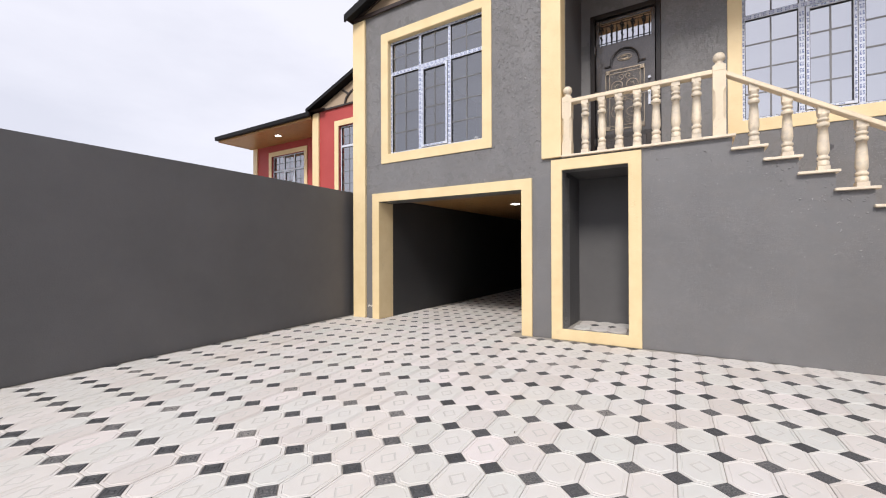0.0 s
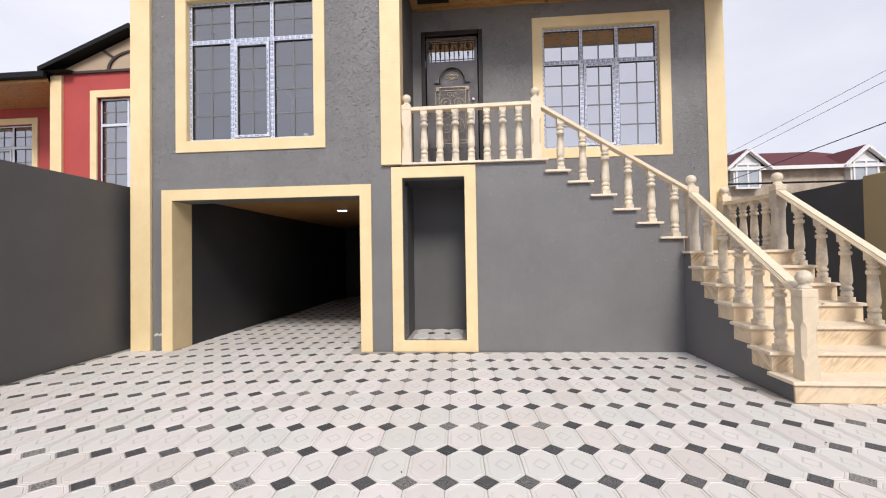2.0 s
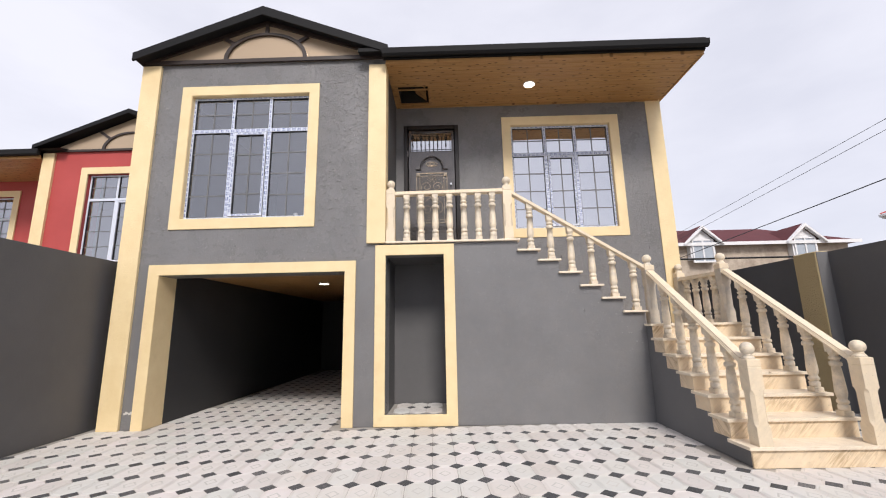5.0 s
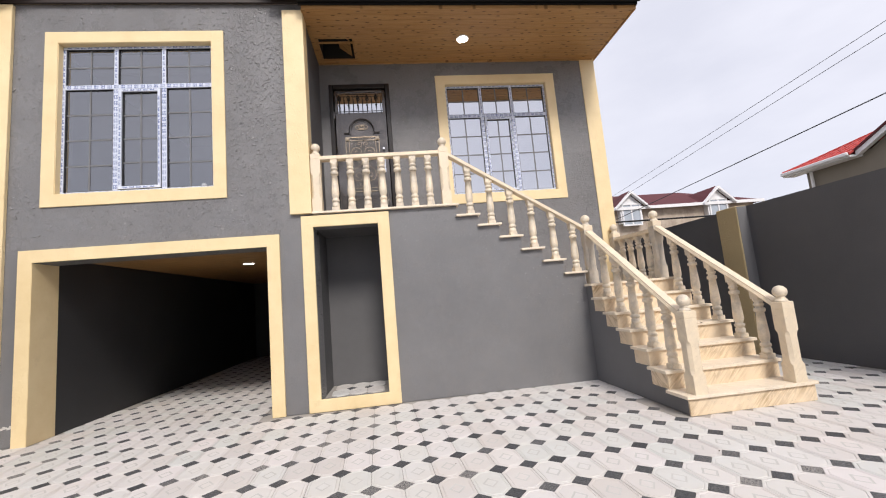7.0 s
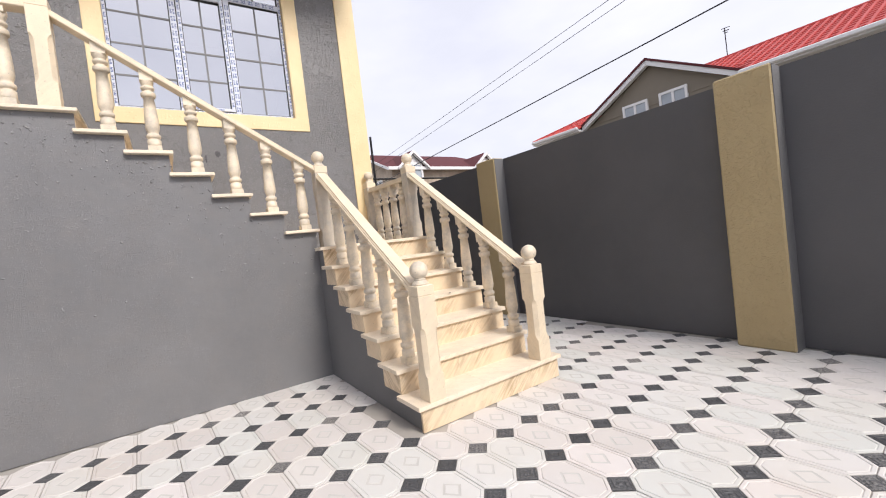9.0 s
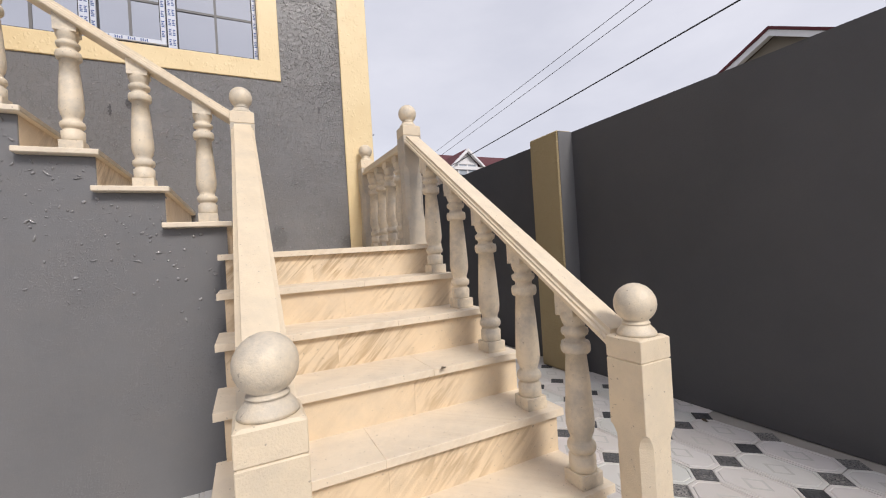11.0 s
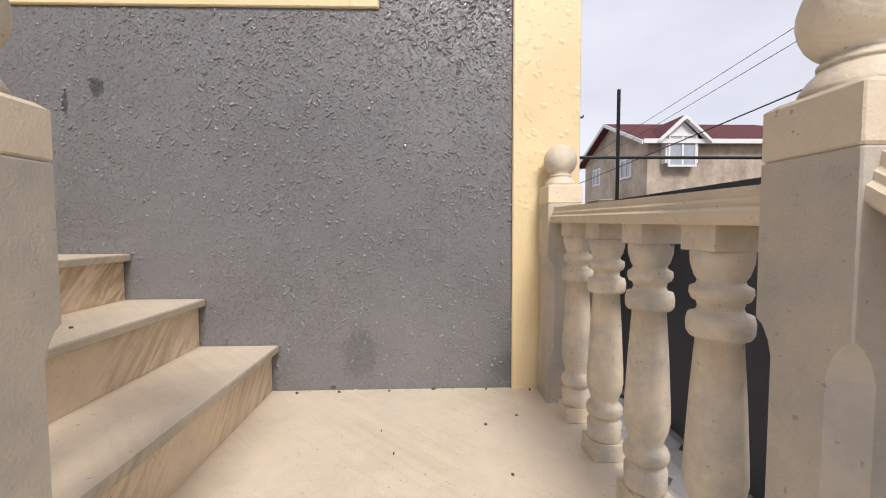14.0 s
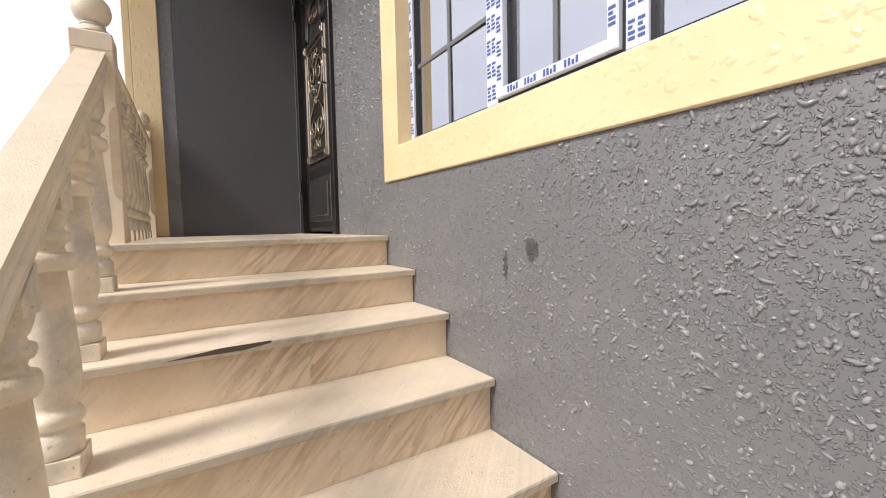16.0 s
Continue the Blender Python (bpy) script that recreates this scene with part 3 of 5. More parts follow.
def roof():
    # soffit boards
    c = bmesh.new()
    n = 12
    y0, y1 = -0.10, REC_Y - 0.002
    hatch = (0.78, 1.29, 0.62, 1.06)
    step = (y1 - y0) / n
    for i in range(n):
        a, b = y0 + i * step, y0 + (i + 1) * step - 0.004
        if b > hatch[2] and a < hatch[3]:
            box(c, BAY_R + 0.002, hatch[0], a, b, SOFFIT_Z, SOFFIT_Z + 0.02, 0.003)
            box(c, hatch[1], 5.52, a, b, SOFFIT_Z, SOFFIT_Z + 0.02, 0.003)
        else:
            box(c, BAY_R + 0.002, 5.52, a, b, SOFFIT_Z, SOFFIT_Z + 0.02, 0.003)
    for i in range(22):
        yy = REC_Y + i * 0.3
        box(c, REC_R + 0.002, 5.52, yy, yy + 0.296, SOFFIT_Z, SOFFIT_Z + 0.02)
    structure("ceiling_porch", c, WOOD, "varnished knotty pine board soffit over the porch", "ceiling")
    h = bmesh.new()
    x0, x1, a, b = hatch
    for r in ((x0 - 0.03, x0, a - 0.03, b + 0.03), (x1, x1 + 0.03, a - 0.03, b + 0.03), (x0, x1, a - 0.03, a), (x0, x1, b, b + 0.03)):
        box(h, *r, SOFFIT_Z - 0.015, SOFFIT_Z - 0.001)
    hf = thing("ceiling_hatch", "open pine-framed attic hatch in the porch soffit", "hatch", kind="structure")
    part("frame", h, WOOD, hf)
    # Added closed lining, coloured near black as the attic's darkness.
    part("shaft", boxes((x0, x1, a, b, SOFFIT_Z + 0.30, SOFFIT_Z + 0.31), (x0 - 0.012, x0 - 0.002, a, b, SOFFIT_Z + 0.022, SOFFIT_Z + 0.3), (x1 + 0.002, x1 + 0.012, a, b, SOFFIT_Z + 0.022, SOFFIT_Z + 0.3), (x0, x1, a - 0.012, a - 0.002, SOFFIT_Z + 0.022, SOFFIT_Z + 0.3), (x0, x1, b + 0.002, b + 0.012, SOFFIT_Z + 0.022, SOFFIT_Z + 0.3)), VOID_DARK, hf)
    bm = bmesh.new()
    box(bm, -0.12, 0.12, -0.2, 0.2, -0.008, 0.008)
    fl = part("loose_panel", bm, WOOD, hf)
    fl.matrix_basis = pose(1.15, 0.80, SOFFIT_Z + 0.10, 0, 38, 0)
    # trim boards of the soffit
    t = boxes((BAY_R + 0.014, 5.52, -0.125, -0.102, SOFFIT_Z - 0.012, SOFFIT_Z + 0.045), (5.522, 5.545, -0.125, 8.2, SOFFIT_Z - 0.012, SOFFIT_Z + 0.045),
              (BAY_R + 0.014, REC_R - 0.03, REC_Y - 0.03, REC_Y - 0.003, SOFFIT_Z - 0.03, SOFFIT_Z - 0.002))
    structure("trim_soffit", t, WOOD, "pine edging boards of the porch soffit", "trim")
    # porch roof slope, fascia and gutter
    rf = thing("roof", "black sheet metal roof with a gabled front", "roof", kind="structure")
    bm = bmesh.new()
    prism(bm, [(-0.22, SOFFIT_Z + 0.14), (4.0, 6.6), (8.4, SOFFIT_Z + 0.14), (8.4, SOFFIT_Z + 0.20), (4.0, 6.66), (-0.22, SOFFIT_Z + 0.2)], "x", BAY_R - 0.4, 5.545)
    part("slope", bm, BLACK, rf)
    bm = bmesh.new()
    box(bm, BAY_R - 0.02, 5.55, -0.165, -0.128, SOFFIT_Z + 0.04, SOFFIT_Z + 0.15, 0.003)
    box(bm, 5.547, 5.56, -0.128, 8.3, SOFFIT_Z + 0.04, SOFFIT_Z + 0.15)
    part("fascia", bm, BLACK, rf)
    bm = bmesh.new()
    prof = [(-0.17, 5.455), (-0.17, 5.37), (-0.20, 5.345), (-0.235, 5.345), (-0.262, 5.375), (-0.272, 5.45), (-0.262, 5.455), (-0.252, 5.385), (-0.23, 5.36), (-0.205, 5.36), (-0.182, 5.38), (-0.182, 5.455)]
    prism(bm, prof, "x", BAY_R - 0.03, 5.56)
    part("gutter", bm, BLACK, rf)
    # gabled bay roof
    ax, az, ez = -1.24, 6.20, 5.46
    xl, xr = BAY_L - 0.07, BAY_R + 0.06
    bm = bmesh.new()
    prism(bm, [(xl, ez), (ax, az), (xr, ez), (xr, ez + 0.07), (ax, az + 0.09), (xl, ez + 0.07)], "y", -0.20, 6.0)
    part("slope", bm, BLACK, rf)
    bm = bmesh.new()
    for a, b in ((xl, ax), (xr, ax)):
        za, zb = ez - 0.05, az - 0.055
        prism(bm, [(a, za), (b, zb), (b, zb + 0.15), (a, za + 0.13)], "y", -0.235, -0.202)
    part("barge_board", bm, BLACK, rf)
    bm = bmesh.new()
    prism(bm, [(BAY_L + 0.02, WALL_T + 0.002), (BAY_R - 0.02, WALL_T + 0.002), (ax, az - 0.02)], "y", -0.02, 0.2)
    part("gable_panel", bm, COPPER, rf, "copper-beige sheet gable panel")
    bm = bmesh.new()
    box(bm, BAY_L + 0.0, BAY_R - 0.0, -0.055, -0.022, WALL_T - 0.012, WALL_T + 0.05)
    for a, b in ((BAY_L, ax), (BAY_R, ax)):
        prism(bm, [(a, WALL_T), (b, az - 0.09), (b, az - 0.02), (a, WALL_T + 0.05)], "y", -0.056, -0.021)
    part("gable_trim", bm, BROWN, rf)
    bm = bmesh.new()
    seg = 28
    r0, r1 = 0.60, 0.662
    zb = WALL_T + 0.05
    sq = 0.68
    for i in range(seg):
        t0, t1 = math.pi * i / seg, math.pi * (i + 1) / seg
        prism(bm, [(ax + r0 * math.cos(t0), zb + sq * r0 * math.sin(t0)), (ax + r1 * math.cos(t0), zb + sq * r1 * math.sin(t0)), (ax + r1 * math.cos(t1), zb + sq * r1 * math.sin(t1)), (ax + r0 * math.cos(t1), zb + sq * r0 * math.sin(t1))], "y", -0.055, -0.021)
    part("gable_arch", bm, BROWN, rf)
    for ang, ln in ((90, 0.17), (38, 0.17), (142, 0.17)):
        bm = bmesh.new()
        c, s = math.cos(radians(ang)), math.sin(radians(ang)) * sq
        px, pz = ax + r1 * c, zb + r1 * s
        d = Vector((c, math.sin(radians(ang)) * 0.8)).normalized()
        nrm = Vector((-d.y, d.x)) * 0.026
        prism(bm, [(px - nrm.x, pz - nrm.y), (px + nrm.x, pz + nrm.y), (px + nrm.x + d.x * ln, pz + nrm.y + d.y * ln), (px - nrm.x + d.x * ln, pz - nrm.y + d.y * ln)], "y", -0.054, -0.022)
        part("gable_spoke", bm, BROWN, rf)


def yard_walls():
    bm = boxes((-0.22, 0.0, -9.3, 0.9, 0.0, 2.33))
    w = structure("wall_west", bm, DARK_GREY, "tall smooth grey painted courtyard wall", "wall")
    w.matrix_world = pose(-3.335, 0.0, 0, 0, 0, 3.6)
    structure("wall_east", boxes((7.20, 7.42, -9.2, 9.0, 0.0, 2.27)), CHARCOAL, "tall charcoal painted courtyard wall with pillars", "wall")
    for y in (-2.905, 0.325, 4.58, -6.135):
        pl = thing("wall_pillar", "ochre painted pillar with a grey side on the courtyard wall", "pillar", "pillars along the wall", "structure")
        part("shaft", boxes((7.02, 7.205, y + 0.006, y + 0.41, 0, 2.28), bevel=0.012), OCHRE, pl)
        part("side_face", boxes((7.032, 7.205, y, y + 0.005, 0, 2.27)), GREY_PLAIN, pl)
    structure("wall_south", boxes((-3.6, 7.5, -9.4, -9.2, 0, 2.3)), GREY_PLAIN, "grey painted courtyard wall on the street side", "wall")


# ---- windows and door ----
def window(name, x0, x1, z0, z1, y, label, mirrored=False, film=True, col=PVC, glass=None):
    """A six-light window: three tall lights under three short ones, the middle one an opening sash, with film still on the profiles."""
    w = thing(name, label, "window", kind="structure")
    glass = glass or GLASS
    fy0, fy1 = y + 0.06, y + 0.125
    f = 0.032
    W, H = x1 - x0, z1 - z0
    mx = [x0 + 0.345 * W, x0 + 0.66 * W]
    if mirrored:
        mx = [x0 + 0.345 * W, x0 + 0.65 * W]
    tz = z1 - 0.285 * H
    bm = bmesh.new()
    e = 0.008
    X0, X1, Z0, Z1 = x0 + e, x1 - e, z0 + e, z1 - e
    for r in ((X0, X0 + f, Z0, Z1), (X1 - f, X1, Z0, Z1), (X0 + f, X1 - f, Z1 - f, Z1), (X0 + f, X1 - f, Z0, Z0 + f)):
        box(bm, r[0], r[1], fy0, fy1, r[2], r[3], 0.003)
    part("window_frame", bm, col, w, "white profile with blue-printed protective film")
    m = 0.03
    for i, c in enumerate(mx):
        part("mullion", boxes((c - m, c + m, fy0 + 0.002, fy1, Z0 + f, tz - m), (c - m * 0.8, c + m * 0.8, fy0 + 0.003, fy1, tz + m, Z1 - f), bevel=0.003), col, w)
    part("transom", boxes((X0 + f, X1 - f, fy0 + 0.001, fy1, tz - m, tz + m), bevel=0.003), col, w)
    # opening sash with dark seam
    a, b = mx[0] + m, mx[1] - m
    s = 0.034
    sash = part("sash", boxes((a + 0.01, a + 0.01 + s, fy0 - 0.012, fy1 - 0.02, Z0 + f + 0.01, tz - m - 0.01), (b - 0.01 - s, b - 0.01, fy0 - 0.012, fy1 - 0.02, Z0 + f + 0.01, tz - m - 0.01),
                (a + 0.01 + s, b - 0.01 - s, fy0 - 0.012, fy1 - 0.02, tz - m - 0.01 - s, tz - m - 0.01), (a + 0.01 + s, b - 0.01 - s, fy0 - 0.012, fy1 - 0.02, Z0 + f + 0.01, Z0 + f + 0.01 + s), bevel=0.003), col, w)
    gs = bmesh.new()
    for r in ((a, a + 0.01, Z0 + f, tz - m), (b - 0.01, b, Z0 + f, tz - m), (a + 0.01, b - 0.01, tz - m - 0.01, tz - m), (a + 0.01, b - 0.01, Z0 + f, Z0 + f + 0.01)):
        box(gs, r[0], r[1], fy0 + 0.006, fy1 - 0.022, r[2], r[3])
    part("seam", gs, GASKET, w)
    lights = [(X0 + f, mx[0] - m, Z0 + f, tz - m), (a + 0.01 + s, b - 0.01 - s, Z0 + f + 0.01 + s, tz - m - 0.01 - s), (mx[1] + m, X1 - f, Z0 + f, tz - m),
              (X0 + f, mx[0] - m * 0.8, tz + m, Z1 - f), (mx[0] + m * 0.8, mx[1] - m * 0.8, tz + m, Z1 - f), (mx[1] + m * 0.8, X1 - f, tz + m, Z1 - f)]
    gy = fy0 + 0.03
    for i, (p, q, c, d) in enumerate(lights):
        g = 0.008
        bm = bmesh.new()
        for r in ((p, p + g, c, d), (q - g, q, c, d), (p + g, q - g, d - g, d), (p + g, q - g, c, c + g)):
            box(bm, r[0], r[1], fy0 + 0.012, gy + 0.008, r[2], r[3])
        part("gasket", bm, GASKET, w)
        bm = bmesh.new()
        tilt = 0.0015 * ((i * 7) % 5 - 2)
        vs = [bm.verts.new(v) for v in ((p, gy + tilt, c), (q, gy - tilt, c), (q, gy - tilt * 0.4, d), (p, gy + tilt * 0.6, d))]
        bm.faces.new(vs)
        pane = part("pane", bm, glass, w)
        pane.visible_shadow = False
        rows = 4 if i < 3 else 2
        bw = 0.009
        xm = (p + q) / 2
        bm = boxes((xm - bw, xm + bw, gy - 0.007, gy - 0.002, c, d))
        for k in range(1, rows):
            zz = c + (d - c) * k / rows
            box(bm, p, xm - bw, gy - 0.007, gy - 0.002, zz - bw, zz + bw)
            box(bm, xm + bw, q, gy - 0.007, gy - 0.002, zz - bw, zz + bw)
        part("glazing_bar", bm, SPACER, w)
    if film:
        fm = bmesh.new()

        def marks_v(xc, za, zb, yy, wd):
            z = za + 0.02
            while z < zb - 0.05:
                ln = 0.052
                for k in range(4):
                    zz = z + k * 0.0135
                    box(fm, xc - wd, xc + wd * (0.3 if k == 2 else 1.0), yy - 0.0016, yy - 0.0004, zz, zz + 0.0075)
                z += ln + 0.028
        def marks_h(zc, xa, xb, yy, wd):
            x = xa + 0.02
            while x < xb - 0.05:
                for k in range(4):
                    xx = x + k * 0.0135
                    box(fm, xx, xx + 0.0075, yy - 0.0016, yy - 0.0004, zc - wd, zc + wd * (0.3 if k == 2 else 1.0))
                x += 0.08
        for c in mx:
            marks_v(c - 0.013, Z0 + f, tz - m, fy0 + 0.002, 0.009)
            marks_v(c + 0.013, Z0 + f, tz - m, fy0 + 0.002, 0.009)
            marks_v(c, tz + m, Z1 - f, fy0 + 0.003, 0.010)
        marks_h(tz - 0.012, X0 + f, X1 - f, fy0 + 0.001, 0.009)
        marks_h(tz + 0.013, X0 + f, X1 - f, fy0 + 0.001, 0.009)
        marks_v(X0 + f / 2, Z0 + f, Z1 - f, fy0, 0.010)
        marks_v(X1 - f / 2, Z0 + f, Z1 - f, fy0, 0.010)
        marks_h(Z0 + f / 2, X0 + f, X1 - f, fy0, 0.010)
        marks_h(Z1 - f / 2, X0 + f, X1 - f, fy0, 0.009)
        marks_v(a + 0.01 + s / 2, Z0 + f + 0.05, tz - m - 0.05, fy0 - 0.012, 0.010)
        marks_v(b - 0.01 - s / 2, Z0 + f + 0.05, tz - m - 0.05, fy0 - 0.012, 0.010)
        marks_h(Z0 + f + 0.01 + s / 2, a + 0.05, b - 0.05, fy0 - 0.012, 0.010)
        marks_h(tz - m - 0.01 - s / 2, a + 0.05, b - 0.05, fy0 - 0.012, 0.010)
        part("film_print", fm, FILM, w, "repeated blue print on the protective film")
    return w


def spiral(cx, cz, r0, turns, start, y, flip=1, n=22):
    pts = []
    for i in range(n):
        t = i / (n - 1)
        a = start + flip * turns * 2 * math.pi * t
        r = r0 * (1 - 0.82 * t)
        pts.append((cx + r * math.cos(a), y, cz + r * math.sin(a)))
    return pts


def door():
    x0, x1, z0, z1 = 0.815, 1.806, PORCH_Z, 4.91
    d = thing("door_1", "closed dark bronze steel front door with gilded ironwork", "door", kind="structure")
    y = REC_Y
    part("door_frame", boxes((x0, x0 + 0.07, y - 0.03, y + 0.12, z0, z1), (x1 - 0.07, x1, y - 0.03, y + 0.12, z0, z1), (x0 + 0.07, x1 - 0.07, y - 0.03, y + 0.12, z1 - 0.07, z1), bevel=0.006), DOORFRAME, d)
    lx0, lx1, lz1 = x0 + 0.08, x1 - 0.08, z1 - 0.08
    gl0, gl1 = 4.43, 4.80
    leaf = part("door_leaf", boxes((lx0, lx1, y + 0.02, y + 0.07, z0 + 0.02, gl0), (lx0, lx0 + 0.05, y + 0.02, y + 0.07, gl0, lz1), (lx1 - 0.05, lx1, y + 0.02, y + 0.07, gl0, lz1), (lx0 + 0.05, lx1 - 0.05, y + 0.02, y + 0.07, gl1, lz1), bevel=0.004), DOORSTEEL, d)
    bm = bmesh.new()
    vs = [bm.verts.new(v) for v in ((lx0 + 0.05, y + 0.05, gl0), (lx1 - 0.05, y + 0.05, gl0), (lx1 - 0.05, y + 0.05, gl1), (lx0 + 0.05, y + 0.05, gl1))]
    bm.faces.new(vs)
    part("pane", bm, GLASS_COATED, leaf)
    # bars with curls over the light
    n = 10
    for i in range(n):
        xx = lx0 + 0.075 + (lx1 - lx0 - 0.15) * i / (n - 1)
        bm = bmesh.new()
        tube(bm, [(xx, y + 0.012, gl0 - 0.02), (xx, y + 0.012, gl1 - 0.06 - 0.04 * (i % 2))], 0.006)
        if i % 2:
            part("window_bar", bm, IRON, leaf)
            continue
        ring = [(xx + 0.022 * math.cos(a), y + 0.012, gl1 - 0.10 + 0.022 * math.sin(a)) for a in [2 * math.pi * k / 12 for k in range(13)]]
        tube(bm, ring, 0.0085)
        lathe_pts = [(gl0 + 0.10, 0.004), (gl0 + 0.125, 0.019), (gl0 + 0.15, 0.004)]
        lathe(bm, lathe_pts, 8, (xx, y + 0.012))
        part("window_bar", bm, IRON, leaf)
    bm = bmesh.new()
    for zz in (gl0 + 0.02, gl1 - 0.05):
        tube(bm, [(lx0 + 0.04, y + 0.014, zz), (lx1 - 0.04, y + 0.014, zz)], 0.007)
    part("window_rail", bm, IRON, leaf)
    # arch with medallion
    cx = (x0 + x1) / 2
    yo = y + 0.012
    bm = bmesh.new()
    base = 4.07
    arch = [(cx - 0.29, yo, base), (cx - 0.20, yo, base)] + [(cx + 0.20 * math.cos(a), yo, base + 0.03 + 0.21 * math.sin(a)) for a in [math.pi * (1 - k / 14) for k in range(15)]] + [(cx + 0.20, yo, base), (cx + 0.29, yo, base)]
    tube(bm, arch, 0.016, 8)
    tube(bm, [(p[0] * 0.93 + cx * 0.07, yo, p[2] - 0.03) for p in arch[1:-1]], 0.008, 6)
    part("arch_moulding", bm, DOORSTEEL, leaf)
    bm = bmesh.new()
    med = [(cx + 0.10 * math.cos(a), yo - 0.002, base + 0.10 + 0.042 * math.sin(a)) for a in [2 * math.pi * k / 20 for k in range(21)]]
    tube(bm, med, 0.007)
    tube(bm, [(cx + 0.05 * math.cos(a), yo - 0.004, base + 0.10 + 0.025 * math.sin(a)) for a in [2 * math.pi * k / 14 for k in range(15)]], 0.009)
    part("medallion", bm, GOLD, leaf, "gilded oval medallion")
    # gilded grille panel over hammered steel
    part("grille_panel", boxes((cx - 0.265, cx + 0.265, y + 0.015, y + 0.0205, 3.085, 3.995)), HAMMERED, leaf, "dark hammered steel panel")
    part("kick_panel", boxes((lx0 + 0.03, lx1 - 0.03, y + 0.016, y + 0.0205, z0 + 0.05, 3.02)), HAMMERED, leaf)
    px0, px1, pz0, pz1 = cx - 0.27, cx + 0.27, 3.08, 4.00
    bm = bmesh.new()
    for i, o in enumerate((0.0, 0.055)):
        loop = [(px0 + o, yo, pz0 + o), (px1 - o, yo, pz0 + o), (px1 - o, yo, pz1 - o), (px0 + o, yo, pz1 - o)]
        for a, b in zip(loop, loop[1:] + loop[:1]):
            tube(bm, [a, b], 0.008 if i else 0.011, 6)
    part("grille_border", bm, GOLD, leaf, "gilded border bars")
    for qx in (px0 + 0.028, px1 - 0.028):
        for qz in (pz0 + 0.028, pz1 - 0.028):
            bm = boxes((qx - 0.032, qx + 0.032, yo - 0.022, yo + 0.012, qz - 0.032, qz + 0.032), (qx - 0.016, qx + 0.016, yo - 0.030, yo - 0.021, qz - 0.016, qz + 0.016), bevel=0.004)
            part("rosette", bm, GOLD, leaf, "gilded square rosette")
    mid = (pz0 + pz1) / 2
    for sx in (-1, 1):
        for sz in (-1, 1):
            bm = bmesh.new()
            tube(bm, spiral(cx + sx * 0.095, mid + sz * 0.20, 0.095, 1.35, math.pi / 2 * (1 - sx) + math.pi * 0.0, yo - 0.004, sx * sz), 0.0075)
            tube(bm, [(cx + sx * 0.19, yo - 0.004, mid + sz * 0.20), (cx + sx * 0.17, yo - 0.004, mid + sz * 0.10), (cx + sx * 0.09, yo - 0.004, mid + sz * 0.04), (cx + sx * 0.02, yo - 0.004, mid)], 0.0075)
            tube(bm, spiral(cx + sx * 0.055, mid + sz * 0.34, 0.05, 1.1, -math.pi / 2 * sz, yo - 0.004, -sx * sz, 14), 0.006)
            part("scroll", bm, GOLD, leaf, "gilded iron scroll")
    bm = bmesh.new()
    ring = [(cx + 0.024 * math.cos(a), yo - 0.006, mid + 0.03 * math.sin(a)) for a in [2 * math.pi * k / 12 for k in range(13)]]
    tube(bm, ring, 0.009)
    part("rosette", bm, GOLD, leaf)
    # lower raised panel
    for k, (o, h) in enumerate(((0.0, 0.010), (0.045, 0.022), (0.09, 0.016))):
        bm = bmesh.new()
        box(bm, cx - 0.30 + o, cx + 0.30 - o, y + 0.016 - h, y + 0.017, 2.60 + o, 2.95 - o, 0.006)
        part("raised_panel", bm, DOORSTEEL, leaf)
    bm = boxes((x1 - 0.175, x1 - 0.135, y - 0.002, y + 0.021, 3.38, 3.66), bevel=0.004)
    hd = part("handle_plate", bm, CHROME, leaf, "satin chrome lock plate")
    bm = bmesh.new()
    tube(bm, [(x1 - 0.155, y, 3.56), (x1 - 0.155, y - 0.05, 3.56), (x1 - 0.17, y - 0.055, 3.56), (x1 - 0.27, y - 0.055, 3.555)], 0.009, 8)
    part("handle", bm, CHROME, hd)
    bm = bmesh.new()
    tube(bm, [(x1 - 0.155, y + 0.0, 3.78), (x1 - 0.155, y - 0.03, 3.78)], 0.02, 10)
    part("peephole_lock", bm, CHROME, leaf)
    for zz in (2.85, 4.3):
        part("hinge", boxes((x0 + 0.055, x0 + 0.085, y - 0.045, y - 0.031, zz, zz + 0.12), bevel=0.004), DOORSTEEL, d)


def round_lamp(name, x, y, z, r, label):
    l = thing(name, label, "ceiling light", at=(x, y, z))
    bm = bmesh.new()
    lathe(bm, [(-0.014, r * 0.9), (-0.010, r), (0.0, r)], 28)
    part("rim", bm, WHITE, l)
    bm = bmesh.new()
    lathe(bm, [(-0.0185, r * 0.55), (-0.0170, r * 0.86), (-0.0142, r * 0.885)], 28)
    part("diffuser", bm, LENS, l, "glowing white diffuser")
    return l


